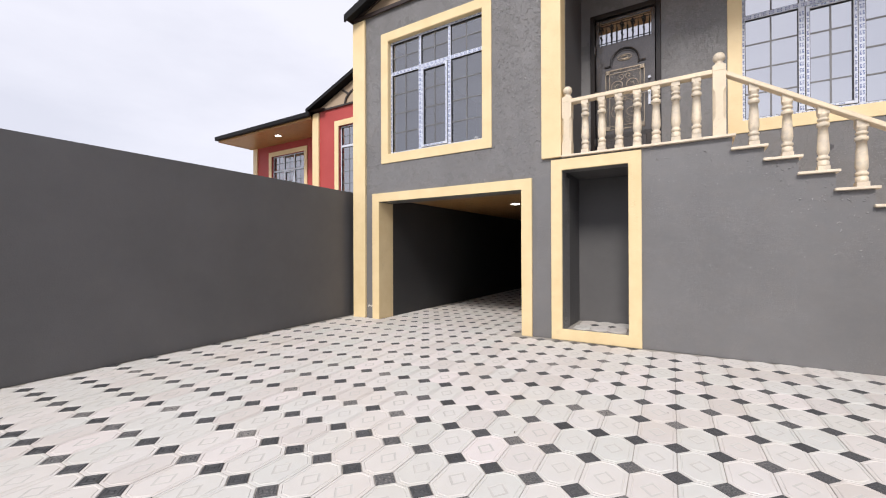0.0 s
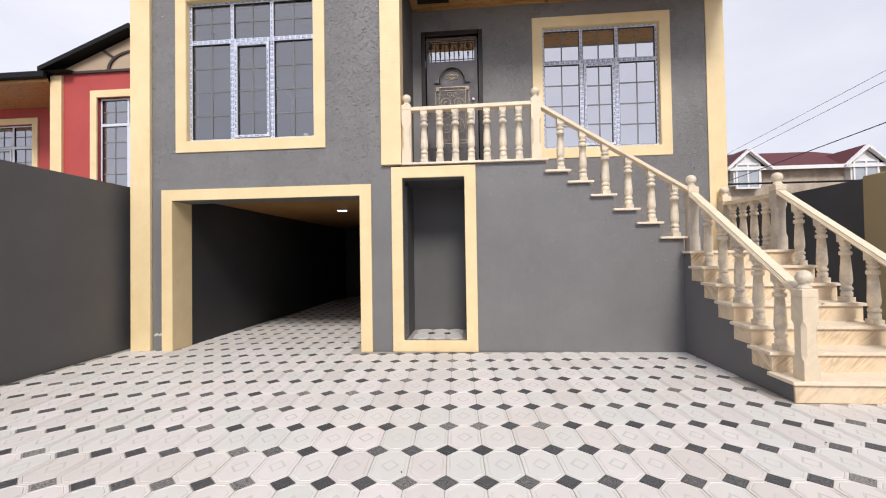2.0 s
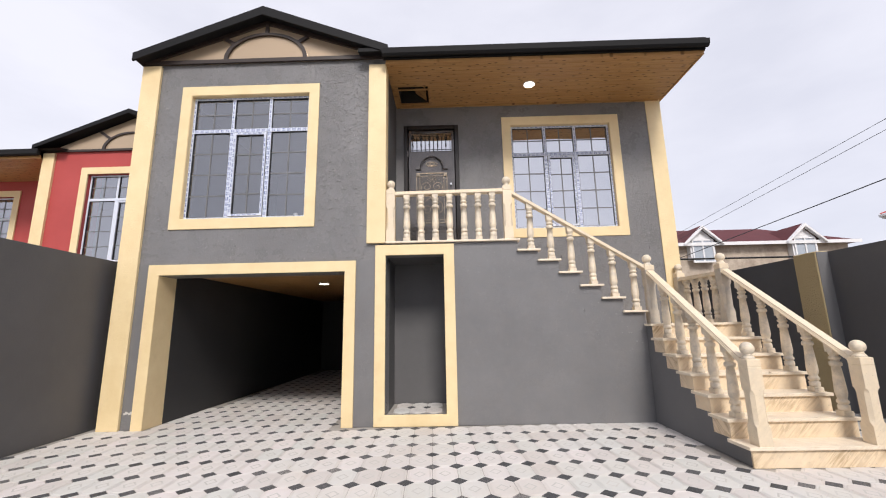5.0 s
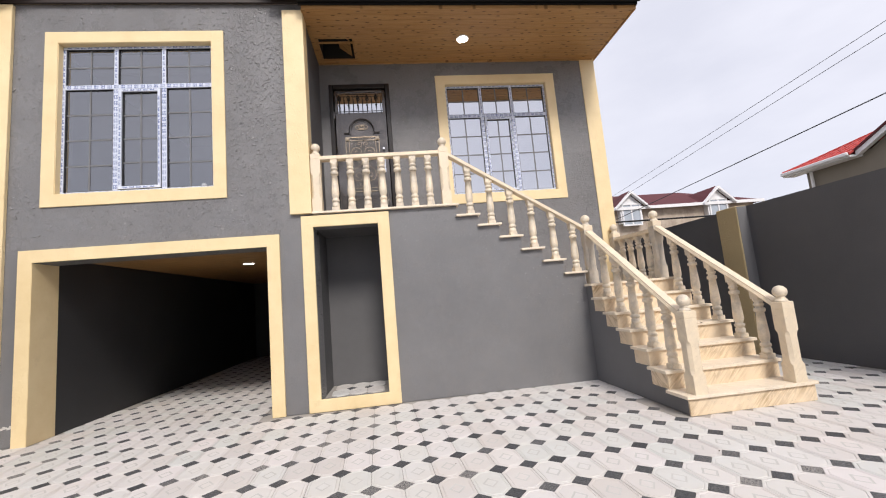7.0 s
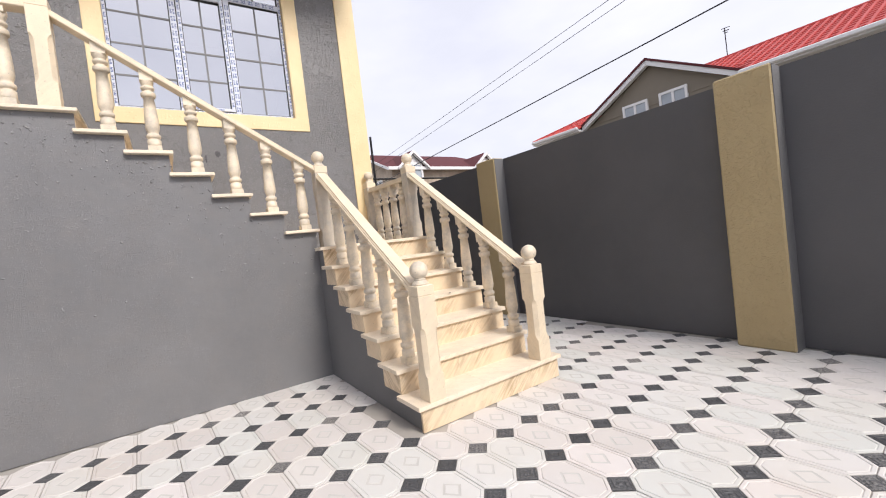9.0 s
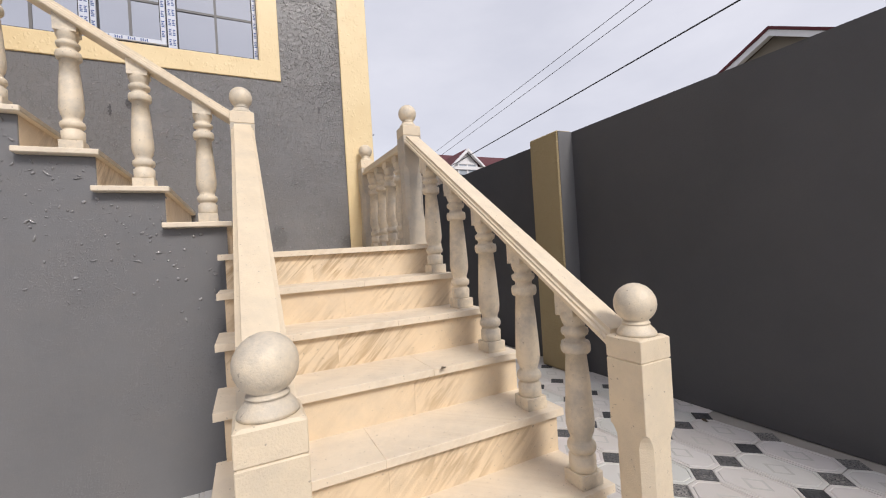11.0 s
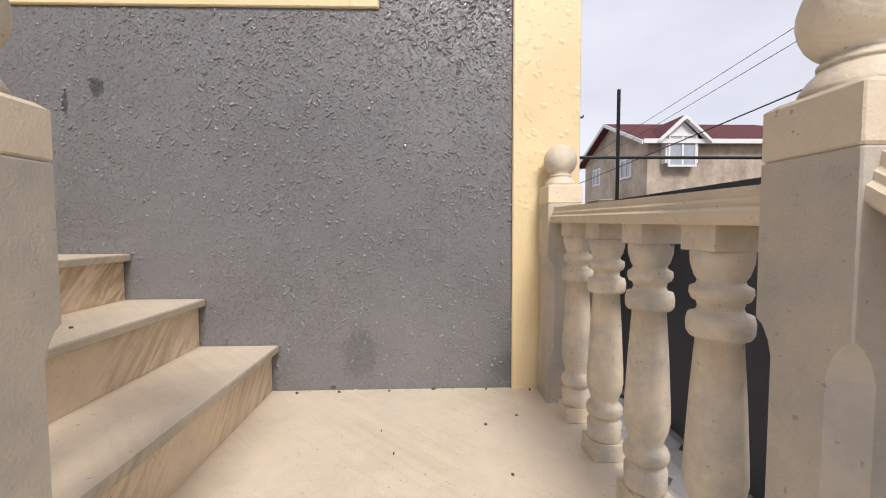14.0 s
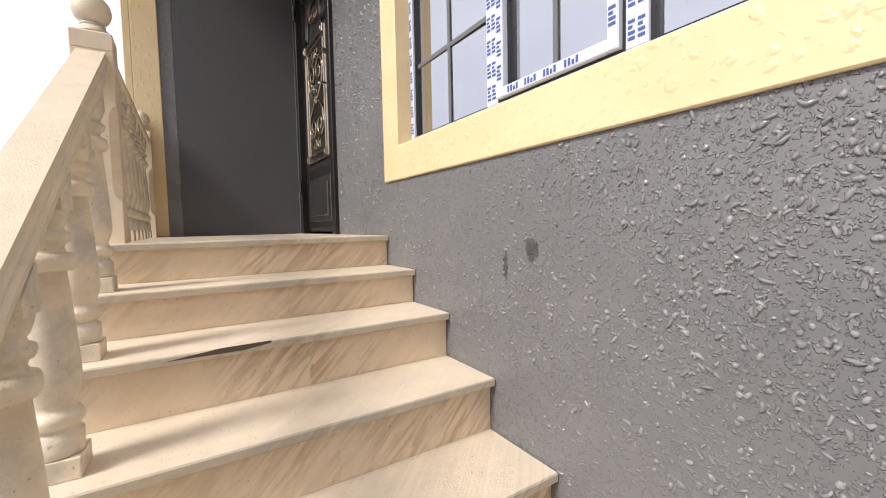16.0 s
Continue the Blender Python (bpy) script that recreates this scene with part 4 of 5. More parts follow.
def stucco_drops():
    """Thrown drops of stucco standing out of the wall, thickest towards the upper outer part of each wall."""
    rnd = random.Random(21)

    def field(name, y, n, spot, dense, label, size=1.0):
        verts, faces = [], []
        for _ in range(n):
            x, z = spot()
            if rnd.random() > dense(x, z):
                continue
            big = rnd.random() ** 2.2
            r = size * (0.0025 + 0.0054 * big)
            long = rnd.choice((1.0, 1.2, 1.5, 2.2, 3.2))
            u, w, hgt = r * long ** 0.6, r / long ** 0.45, size * (0.0020 + 0.0034 * big + rnd.uniform(0, 0.0014))
            turn = rnd.uniform(0, math.pi)
            co, si = math.cos(turn), math.sin(turn)
            k = 7
            o = len(verts)
            wob = [rnd.uniform(0.72, 1.2) for _ in range(k)]
            bend = rnd.uniform(-0.5, 0.5)
            for sc, h in ((1.0, -0.0006), (0.80, 0.78), (0.42, 1.0)):
                for i in range(k):
                    a = 2 * math.pi * i / k
                    p, q = u * sc * wob[i] * math.cos(a), w * sc * wob[i] * math.sin(a)
                    q += bend * p * p / max(u, 1e-4)
                    verts.append((x + co * p - si * q, y + 0.0006 if h < 0 else y - hgt * h, z + si * p + co * q))
            for a in (o, o + k):
                for i in range(k):
                    faces.append((a + i, a + (i + 1) % k, a + k + (i + 1) % k, a + k + i))
            faces.append(tuple(o + 2 * k + i for i in range(k)))
        me = bpy.data.meshes.new(name)
        me.from_pydata(verts, [], faces)
        me.materials.append(SPLASH)
        me.update()
        bm = bmesh.new()
        bm.from_mesh(me)
        bmesh.ops.recalc_face_normals(bm, faces=bm.faces)
        bm.to_mesh(me)
        bm.free()
        me.shade_smooth()
        tagged(new(name, me), label, "stucco", kind="stuff")

    clump = [(rnd.uniform(2.3, 5.3), rnd.uniform(1.3, 3.4), rnd.uniform(0.04, 0.16), rnd.uniform(-0.9, 0.7)) for _ in range(150)]

    def porch_dense(x, z):
        if W2[0] - 0.16 < x < W2[1] + 0.16 and W2[2] - 0.165 < z < W2[3] + 0.16:
            return 0.0
        step = LAND_Z if x > UP_X0 else UP_Z[min(6, int((UP_X0 - x) / UP_GO))]
        d = (0.16 if x > 2.7 else 0.06) + 0.62 * min(1.0, max(0.0, (z - step - 0.05) / 1.1)) * (0.25 + 0.75 * min(1.0, max(0.0, (x - 2.5) / 1.9)))
        for cx, cz, r, g in clump:
            if (x - cx) ** 2 + (z - cz) ** 2 < r * r:
                d += g * 0.35
        return d if z > step + 0.01 else 0.0

    field("stucco_drops", REC_Y, 30000, lambda: (rnd.uniform(1.85, 5.23), rnd.uniform(1.28, 3.55)), porch_dense, "glossy grey drops of thrown stucco on the porch wall")
    field("stucco_drops", REC_Y, 3400, lambda: (rnd.choice((rnd.uniform(1.83, 2.59), rnd.uniform(4.72, 5.22))), rnd.uniform(2.6, 5.2)), lambda x, z: 0.65 if x > 4.0 or z > 3.3 else 0.12, "glossy grey drops of thrown stucco beside the porch window", 1.5)

    def bay_dense(x, z):
        if W1[0] - 0.16 < x < W1[1] + 0.16 and W1[2] - 0.16 < z < W1[3] + 0.16:
            return 0.0
        return 0.10 + 0.75 * min(1.0, max(0.0, (x + 1.2) / 1.3)) * min(1.0, max(0.2, (z - 2.2) / 1.8))

    field("stucco_drops", 0.0, 11000, lambda: (rnd.uniform(-2.86, 0.40), rnd.uniform(2.28, 5.42)), bay_dense, "glossy grey drops of thrown stucco on the bay wall", 1.9)

    def stair_dense(x, z):
        top = PORCH_Z if x < UP_X0 - 6 * UP_GO else UP_Z[max(0, min(5, int((UP_X0 - x) / UP_GO)))]
        if z > top - 0.05 or (x < NIC[1] + 0.17 and z < NIC[3] + 0.17):
            return 0.0
        return 0.75 * max(0.04, 1.0 - (top - z) / 0.7)

    field("stucco_drops", 0.0, 4200, lambda: (rnd.uniform(0.9, 4.2), rnd.uniform(0.9, 2.46)), stair_dense, "sparse grey drops of stucco on the wall under the stairs", 1.3)


ground()
own_house()
trims()
roof()
yard_walls()
window("window_1", *W1, 0.0, "three-light white window with blue-printed film in the bay")
window("window_2", *W2, REC_Y, "three-light white window with blue-printed film on the porch", True, glass=GLASS_COATED)
door()
stucco_drops()
round_lamp("ceiling_lamp", 3.01, 0.55, SOFFIT_Z, 0.098, "lit round recessed lamp in the pine soffit")
round_lamp("ceiling_lamp", -0.89, 2.21, 2.168, 0.10, "lit round recessed lamp in the garage ceiling")


# ---- stairs ----
def stairs():
    s = thing("staircase_lower", "beige stone front steps on a grey painted base", "stairs", at=(ST_L, LOW_Y0, 0))
    base = Vector((-ST_L, -LOW_Y0, 0))

    def rel(x0, x1, y0, y1, z0, z1):
        return (x0 + base.x, x1 + base.x, y0 + base.y, y1 + base.y, z0, z1)
    for k in range(1, 7):
        body = bmesh.new()
        y0 = LOW_Y0 + (k - 1) * LOW_GO + 0.02
        y1 = y0 + LOW_GO
        if k == 6:
            y1 = LOW_Y0 + 6 * LOW_GO + 0.02
        box(body, *rel(ST_L, TREAD_R[k - 1] - 0.035, y0, y1, 0.0, k * LOW_R - 0.03))
        part("stair_body", body, GREY_PLAIN, s)
    body = bmesh.new()
    box(body, *rel(ST_L, ST_R - 0.03, LOW_Y0 + 6 * LOW_GO + 0.02, REC_Y - 0.002, 0.0, LAND_Z - 0.03))
    part("stair_body", body, GREY_PLAIN, s, "grey painted stair base")
    rnd = random.Random(4)
    for k in range(1, 8):
        yf = LOW_Y0 + (k - 1) * LOW_GO
        zt = k * LOW_R
        yb = yf + LOW_GO + 0.015 if k < 7 else REC_Y - 0.003
        bm = bmesh.new()
        lo = ST_L - 0.045
        if k < 7:
            cut = ST_L + 0.62 + rnd.uniform(-0.18, 0.18)
            box(bm, *rel(lo, cut, yf - 0.03, yb, zt - 0.03, zt), 0.0015)
            part("tread", bm, TREAD, s)
            bm = bmesh.new()
            box(bm, *rel(cut + 0.0006, TREAD_R[k - 1], yf - 0.03, yb, zt - 0.03, zt), 0.0015)
        else:
            pts = [(lo, yf - 0.03), (ST_R, yf - 0.03), (ST_R, yb), (ST_L - 0.02, yb), (ST_L - 0.02, -0.04), (lo, -0.04)]
            prism(bm, [(px + base.x, py + base.y) for px, py in pts], "z", zt - 0.03, zt)
        part("tread" if k < 7 else "landing_slab", bm, TREAD, s)
        # each riser of two or three slabs
        xs = [ST_L - 0.012, ST_L + 0.38 + rnd.uniform(0, 0.25), TREAD_R[k - 1] - 0.014] if k % 2 else [ST_L - 0.012, ST_L + 0.55 + rnd.uniform(-0.1, 0.2), TREAD_R[k - 1] - 0.014]
        for a, b in zip(xs, xs[1:]):
            bm = bmesh.new()
            box(bm, *rel(a, b - 0.0005, yf, yf + 0.019, zt - LOW_R, zt - 0.031))
            part("riser", bm, STONE, s)
        # stone cheek strip under each tread end
        if 1 < k < 7:
            bm = bmesh.new()
            box(bm, *rel(ST_L - 0.014, ST_L - 0.001, yf + 0.0195, yf + LOW_GO, zt - LOW_R * 0.98, zt - 0.031), 0.0015)
            part("cheek", bm, STONE, s)
    u = thing("staircase_upper", "beige stone steps climbing along the stucco wall to the porch", "stairs", at=(UP_X0, 0.6, LAND_Z))
    ub = Vector((-UP_X0, -0.6, -LAND_Z))

    def relu(x0, x1, y0, y1, z0, z1):
        return (x0 + ub.x, x1 + ub.x, y0 + ub.y, y1 + ub.y, z0 + ub.z, z1 + ub.z)
    zprev = LAND_Z
    for k, zt in enumerate(UP_Z):
        xf = UP_X0 - k * UP_GO
        xb = xf - UP_GO - 0.015 if k < 6 else BAY_R + 0.014
        bm = bmesh.new()
        box(bm, *relu(xb, xf + 0.03, -0.055, REC_Y - 0.002, zt - 0.028, zt), 0.004)
        slab = part("tread" if k < 6 else "porch_slab", bm, (TREAD, DARK_EDGE), u)
        # Nose faces of the upper flight take the darker stone tone.
        for f in slab.data.polygons:
            f.material_index = 1 if f.normal.x > 0.5 else 0
        if k == 4:
            bm = bmesh.new()
            prism(bm, [(0.22 + ub.y, zt - 0.014 + ub.z), (0.42 + ub.y, zt - 0.016 + ub.z), (0.50 + ub.y, zt - 0.006 + ub.z), (0.50 + ub.y, zt + 0.0006 + ub.z), (0.36 + ub.y, zt + 0.0006 + ub.z)], "x", xf + 0.0275 + ub.x, xf + 0.0308 + ub.x)
            part("chipped_nose", bm, RUBBLE, u, "dark broken edge")
        cut = 0.42 + 0.25 * rnd.random()
        for a, b in ((0.0125, cut), (cut + 0.0005, REC_Y - 0.003)):
            bm = bmesh.new()
            box(bm, *relu(xf - 0.019, xf, a, b, zprev + 0.001, zt - 0.029))
            part("riser", bm, STONE, u)
        bm = bmesh.new()
        box(bm, *relu(xf - UP_GO, xf - 0.02, 0.21, REC_Y - 0.004, zt - 0.35, zt - 0.029))
        if k == 6:
            box(bm, *relu(NIC[1] + 0.1, xf - UP_GO, 0.21, REC_Y - 0.004, 2.3, 2.476))
            box(bm, *relu(BAY_R, NIC[1] + 0.1, 0.21, REC_Y - 0.004, 2.452, 2.476))
        part("stair_body", bm, GREY_PLAIN, u)
        zprev = zt


BAL_F = ((0.075, 0.045), (0.082, 0.047), (0.150, 0.048), (0.156, 0.041), (0.172, 0.038), (0.178, 0.046), (0.190, 0.050), (0.208, 0.051), (0.224, 0.047), (0.230, 0.040), (0.244, 0.037), (0.262, 0.040), (0.285, 0.046), (0.325, 0.0505), (0.38, 0.0495), (0.55, 0.0435),
         (0.705, 0.0365), (0.708, 0.0465), (0.720, 0.0515), (0.748, 0.0525), (0.768, 0.049), (0.772, 0.038), (0.786, 0.0345), (0.800, 0.037), (0.806, 0.0445), (0.822, 0.0485), (0.838, 0.0475), (0.846, 0.038), (0.856, 0.036), (0.868, 0.041), (0.90, 0.0475), (0.930, 0.0485), (0.934, 0.046))


def baluster_mesh(sx=0.0, sy=0.0):
    """A turned baluster one metre high on a square foot, with a square head cut to the rail's slope."""
    bm = bmesh.new()
    box(bm, -0.048, 0.048, -0.048, 0.048, 0.0, 0.075, 0.003)
    lathe(bm, BAL_F, 20)
    n = len(bm.verts)
    box(bm, -0.045, 0.045, -0.045, 0.045, 0.90, 1.0)
    bm.verts.ensure_lookup_table()
    for v in bm.verts[n:]:
        v.co.z = (1.004 if v.co.z > 0.95 else 0.934 - 0.5 * (abs(sx) + abs(sy)) * 0.045) + (sx * v.co.x + sy * v.co.y if v.co.z > 0.95 else 0.0)
    me = mesh_of(bm, "baluster", CARVED)
    for p in me.polygons:
        n = p.normal
        p.use_smooth = len(p.vertices) == 4 and min(abs(n.x), abs(n.y)) > 0.02 and abs(n.z) < 0.93
    return me


def newel_meshes(h, shaft):
    """A square post h high with stopped chamfers; its square cap block; and its ball on a low dome."""
    bm = bmesh.new()
    w = 0.063

    def ring(z, c, half=w):
        c = max(c, 0.002)
        pts = [(half, half - c), (half - c, half), (-half + c, half), (-half, half - c), (-half, -half + c), (-half + c, -half), (half - c, -half), (half, -half + c)]
        return [bm.verts.new((a, b, z)) for a, b in pts]
    rows = [ring(0.0, 0.002), ring(0.165, 0.002), ring(0.172, 0.012), ring(0.190, 0.022), ring(0.212, 0.027), ring(h - 0.318, 0.027), ring(h - 0.298, 0.022), ring(h - 0.280, 0.012), ring(h - 0.273, 0.002),
            ring(h - 0.074, 0.002), ring(h - 0.071, 0.004, w - 0.003)]
    for a, b in zip(rows, rows[1:]):
        for i in range(8):
            bm.faces.new((a[i], a[(i + 1) % 8], b[(i + 1) % 8], b[i]))
    bm.faces.new(rows[0])
    bm.faces.new(rows[-1])
    post = mesh_of(bm, "newel_post", shaft)
    bm = bmesh.new()
    rows = [ring(h - 0.0705, 0.003, w - 0.003), ring(h - 0.067, 0.002), ring(h - 0.008, 0.002), ring(h - 0.002, 0.010, w - 0.006)]
    for a, b in zip(rows, rows[1:]):
        for i in range(8):
            bm.faces.new((a[i], a[(i + 1) % 8], b[(i + 1) % 8], b[i]))
    bm.faces.new(rows[0])
    bm.faces.new(rows[-1])
    cap = mesh_of(bm, "cap_block", RAIL_STONE)
    bm = bmesh.new()
    prof = [(h - 0.0015, 0.057), (h + 0.006, 0.056), (h + 0.016, 0.050), (h + 0.026, 0.041), (h + 0.031, 0.037), (h + 0.032, 0.040), (h + 0.036, 0.040), (h + 0.037, 0.037), (h + 0.041, 0.036)]
    r, cz = 0.061, h + 0.092
    for i in range(12):
        a = -1.0 + (math.pi / 2 + 0.95) * i / 11
        prof.append((cz + r * math.sin(a), max(0.004, r * math.cos(a))))
    lathe(bm, prof, 26)
    ball = mesh_of(bm, "finial", CARVED, True)
    return post, cap, ball


RAIL = ((-0.052, 0.0), (0.052, 0.0), (0.058, 0.006), (0.058, 0.022), (0.050, 0.027), (0.050, 0.036), (0.043, 0.041), (0.043, 0.056), (-0.043, 0.056), (-0.043, 0.041), (-0.050, 0.036), (-0.050, 0.027), (-0.058, 0.022), (-0.058, 0.006))


def handrail(parent, a, b, base):
    """A moulded rail; a and b are the top line's ends."""
    bm = bmesh.new()
    a, b = Vector(a), Vector(b)
    d = (b - a).normalized()
    side = Vector((d.y, -d.x, 0)).normalized()
    up = Vector((0, 0, 1))
    rows = []
    for p in (a, b):
        rows.append([bm.verts.new(p - base + side * u + up * (w - 0.056)) for u, w in RAIL])
    n = len(RAIL)
    for i in range(n):
        bm.faces.new((rows[0][i], rows[1][i], rows[1][(i + 1) % n], rows[0][(i + 1) % n]))
    bm.faces.new(rows[0])
    bm.faces.new(list(reversed(rows[1])))
    return part("handrail", bm, RAIL_STONE, parent)


def balustrade(label, base, newels, rail, feet, girth=1.0):
    """newels: (x, y, foot z, ball centre z); rail: two top points; feet: (x, y, foot z) of the balusters."""
    base = Vector(base)
    t = thing("balustrade", label, "balustrade", "carved stone balustrades of the stairs", at=base)
    for x, y, z, bz in newels:
        post, cap, ball = newel_meshes(bz - z - 0.092, NEWEL if z == LAND_Z else RAIL_STONE)
        n = put("newel_post", post, t, Matrix.Translation(Vector((x, y, z)) - base))
        put("cap_block", cap, n, Matrix.Identity(4), "cream square cap block")
        put("finial", ball, n, Matrix.Identity(4), "round stone ball")
    a, b = Vector(rail[0]), Vector(rail[1])
    run = (b - a).xy
    d = run.normalized() * 0.06
    slope = (b.z - a.z) / run.length
    handrail(t, a + Vector((d.x, d.y, slope * 0.06)), b - Vector((d.x, d.y, slope * 0.06)), base)
    rnd = random.Random(round(base.x * 100 + base.y * 10))
    mean = sum(a.z + (b.z - a.z) * (Vector((x, y)) - a.xy).dot(run) / run.length_squared - 0.056 - z for x, y, z in feet) / len(feet)
    me = baluster_mesh(run.normalized().x * slope / mean, run.normalized().y * slope / mean)
    for x, y, z in feet:
        s = (Vector((x, y)) - a.xy).dot(run) / run.length_squared
        top = a.z + (b.z - a.z) * s - 0.056
        hgt = top - z
        put("baluster", me, t, pose(x - base.x, y - base.y, z - base.z, 0, 0, rnd.uniform(-2, 2)) @ Matrix.Diagonal((girth, girth, hgt / 1.0, 1)))


def balustrades():
    lx, rx = 4.378, 5.403
    ny = 0.008
    low_left = [(k * LOW_R, -1.445 + (k - 2) * 0.2760) for k in range(2, 7)]
    low_right = [(k * LOW_R, -1.462 + (k - 2) * 0.2835) for k in range(2, 7)]
    zb, zu = 1.032, 2.173
    for x, feet, lab in ((lx, low_left, "carved limestone balustrade beside the yard on the lower steps"), (rx, low_right, "carved limestone balustrade beside the wall on the lower steps")):
        balustrade(lab, (x, -1.668, LOW_R), [(x, -1.722, LOW_R, zb), (x, ny, LAND_Z, zu)], ((x, -1.722, zb - 0.121), (x, ny, zu - 0.128)), [(x - (0.012 if x > 5 and z > 1.0 else 0.0), y, z) for z, y in feet])
    up = [(UP_X0 - k * UP_GO - 0.088, 0.03, UP_Z[k]) for k in range(6)]
    balustrade("carved limestone balustrade along the upper steps and porch", (2.458, 0.02, PORCH_Z), [(2.458, 0.022, PORCH_Z, 3.398)], ((lx, 0.012, zu - 0.128), (2.458, 0.02, 3.398 - 0.130)), up)
    qx = 5.400
    balustrade("short carved limestone balustrade closing the landing", (qx, 1.10, LAND_Z), [(qx - 0.002, 1.078, LAND_Z, 2.178)], ((qx, ny, 1.984), (qx, 1.078, 2.002)), [(qx + 0.004, y, LAND_Z) for y in (0.223, 0.448, 0.673, 0.898)], 0.98)
    balustrade("carved limestone balustrade in front of the door", (0.745, 0.03, PORCH_Z), [(0.752, 0.03, PORCH_Z, 3.383)], ((0.752, 0.03, 3.383 - 0.126), (2.458, 0.022, 3.398 - 0.130)), [(0.985 + 0.209 * i, 0.025, PORCH_Z) for i in range(7)])


stairs()
balustrades()


# ---- neighbours and distance ----
def red_house():
    y, dz = 2.5, -0.20
    bl, br = -7.25, -3.45
    wx = (-6.23, -4.40, 2.72, 4.70)
    h = thing("neighbour_house", "red painted neighbouring house with cream trim and black roof", "house", at=(-7.25, y, 0))

    def p(name, bm, mt, lab=""):
        bmesh.ops.translate(bm, verts=bm.verts, vec=(7.25, -y, 0))
        return part(name, bm, mt, h, lab)
    p("wall", wall_along_x(bl, br, y, y + 0.25, 0, 5.24, [(wx[0], wx[1], wx[2], wx[3])]), RED)
    w2 = (-10.95, -9.15, 2.72, 4.66)
    p("wall", wall_along_x(-12.0, bl, y + 1.2, y + 1.45, 0, 5.24, [w2]), RED)
    for r in ((bl - 0.002, bl + 0.25, y + 0.252, y + 1.198), (br - 0.25, br, y + 0.252, y + 8), (-12.0, -11.8, y + 1.452, y + 8), (-12.0, br, y + 8.002, y + 8.2)):
        p("wall", boxes((*r, 0, 5.24)), RED)
    p("pilaster", boxes((bl - 0.02, bl + 0.24, y - 0.05, y - 0.002, 0, 5.2)), CREAM, "cream painted pilaster")
    p("pilaster", boxes((-12.02, -11.78, y + 1.15, y + 1.198, 0, 5.1)), CREAM)
    for q, yy in ((wx, y), (w2, y + 1.2)):
        o = 0.15
        p("window_band", sheet_wall([q[0] - o, q[0], q[1], q[1] + o], [q[2] - o, q[2], q[3], q[3] + o], yy - 0.03, yy - 0.002, lambda a, b, q=q: not (q[0] < a < q[1] and q[2] < b < q[3])), CREAM)
    for i in range(9):
        a = y - 0.1 + i * 0.145
        p("soffit_board", boxes((-12.05, bl - 0.03, a, a + 0.14, 5.06, 5.08)), WOOD)
    for r in ((-12.08, bl, y - 0.13, y - 0.102), (-12.08, -12.052, y - 0.1, y + 8)):
        p("soffit_edge", boxes((*r, 5.05, 5.12)), WOOD)
    for r in ((-12.15, bl + 0.02, y - 0.24, y - 0.132), (-12.17, -12.082, y - 0.13, y + 8)):
        p("gutter", boxes((*r, 5.1, 5.24), bevel=0.02), BLACK)
    bm = bmesh.new()
    v = [bm.verts.new(q) for q in ((-12.2, y - 0.22, 5.24), (bl + 0.5, y - 0.22, 5.24), (bl + 0.5, y + 4.2, 6.5), (-9.6, y + 4.2, 6.5), (-12.2, y + 8.3, 5.24), (bl + 0.5, y + 8.3, 5.24))]
    bm.faces.new((v[0], v[1], v[2], v[3]))
    bm.faces.new((v[0], v[3], v[4]))
    bm.faces.new((v[3], v[2], v[5], v[4]))
    bm.faces.new((v[0], v[4], v[5], v[1]))
    bm.faces.new((v[1], v[5], v[2]))
    p("roof", bm, BLACK)
    ax = (bl + br) / 2
    bm = bmesh.new()
    prism(bm, [(bl - 0.12, 5.24), (ax, 6.02), (br + 0.12, 5.24), (br + 0.12, 5.33), (ax, 6.12), (bl - 0.12, 5.33)], "y", y - 0.22, y + 6.0)
    p("gable_roof", bm, BLACK)
    bm = bmesh.new()
    prism(bm, [(bl + 0.05, 5.242), (br - 0.05, 5.242), (ax, 5.99)], "y", y - 0.02, y + 0.2)
    p("gable_panel", bm, COPPER)
    bm = boxes((bl, br, y - 0.05, y - 0.022, 5.22, 5.27))
    seg = 20
    for i in range(seg):
        t0, t1 = math.pi * i / seg, math.pi * (i + 1) / seg
        prism(bm, [(ax + 0.57 * math.cos(t0), 5.27 + 0.35 * math.sin(t0)), (ax + 0.63 * math.cos(t0), 5.27 + 0.39 * math.sin(t0)), (ax + 0.63 * math.cos(t1), 5.27 + 0.39 * math.sin(t1)), (ax + 0.57 * math.cos(t1), 5.27 + 0.35 * math.sin(t1))], "y", y - 0.05, y - 0.022)
    for sx in (-1, 1):
        prism(bm, [(ax + sx * 0.46, 5.53), (ax + sx * 0.50, 5.49), (ax + sx * 0.74, 5.66), (ax + sx * 0.70, 5.70)], "y", y - 0.049, y - 0.023)
    p("gable_trim", bm, BROWN)
    window("window_3", *wx, y, "three-light white window in the red bay", False, False, glass=GLASS_SHEEN)
    window("window_4", *w2, y + 1.2, "three-light white window under the neighbour's soffit", False, False, glass=GLASS_SHEEN)
    structure("wall_neighbour_rooms", boxes((-11.7, -3.8, y + 3.6, y + 3.7, 0, 5.0), (-7.1, -3.8, y + 0.3, y + 3.59, 2.2, 2.3), (-11.7, -7.12, y + 1.5, y + 3.59, 2.2, 2.3)), ROOM, "plain plastered room walls of the neighbouring house", "wall")
    round_lamp("ceiling_lamp", -9.55, y + 0.45, 5.058, 0.11, "lit round recessed lamp in the neighbour's soffit")
    post, cap, ball = newel_meshes(0.80, RAIL_STONE)
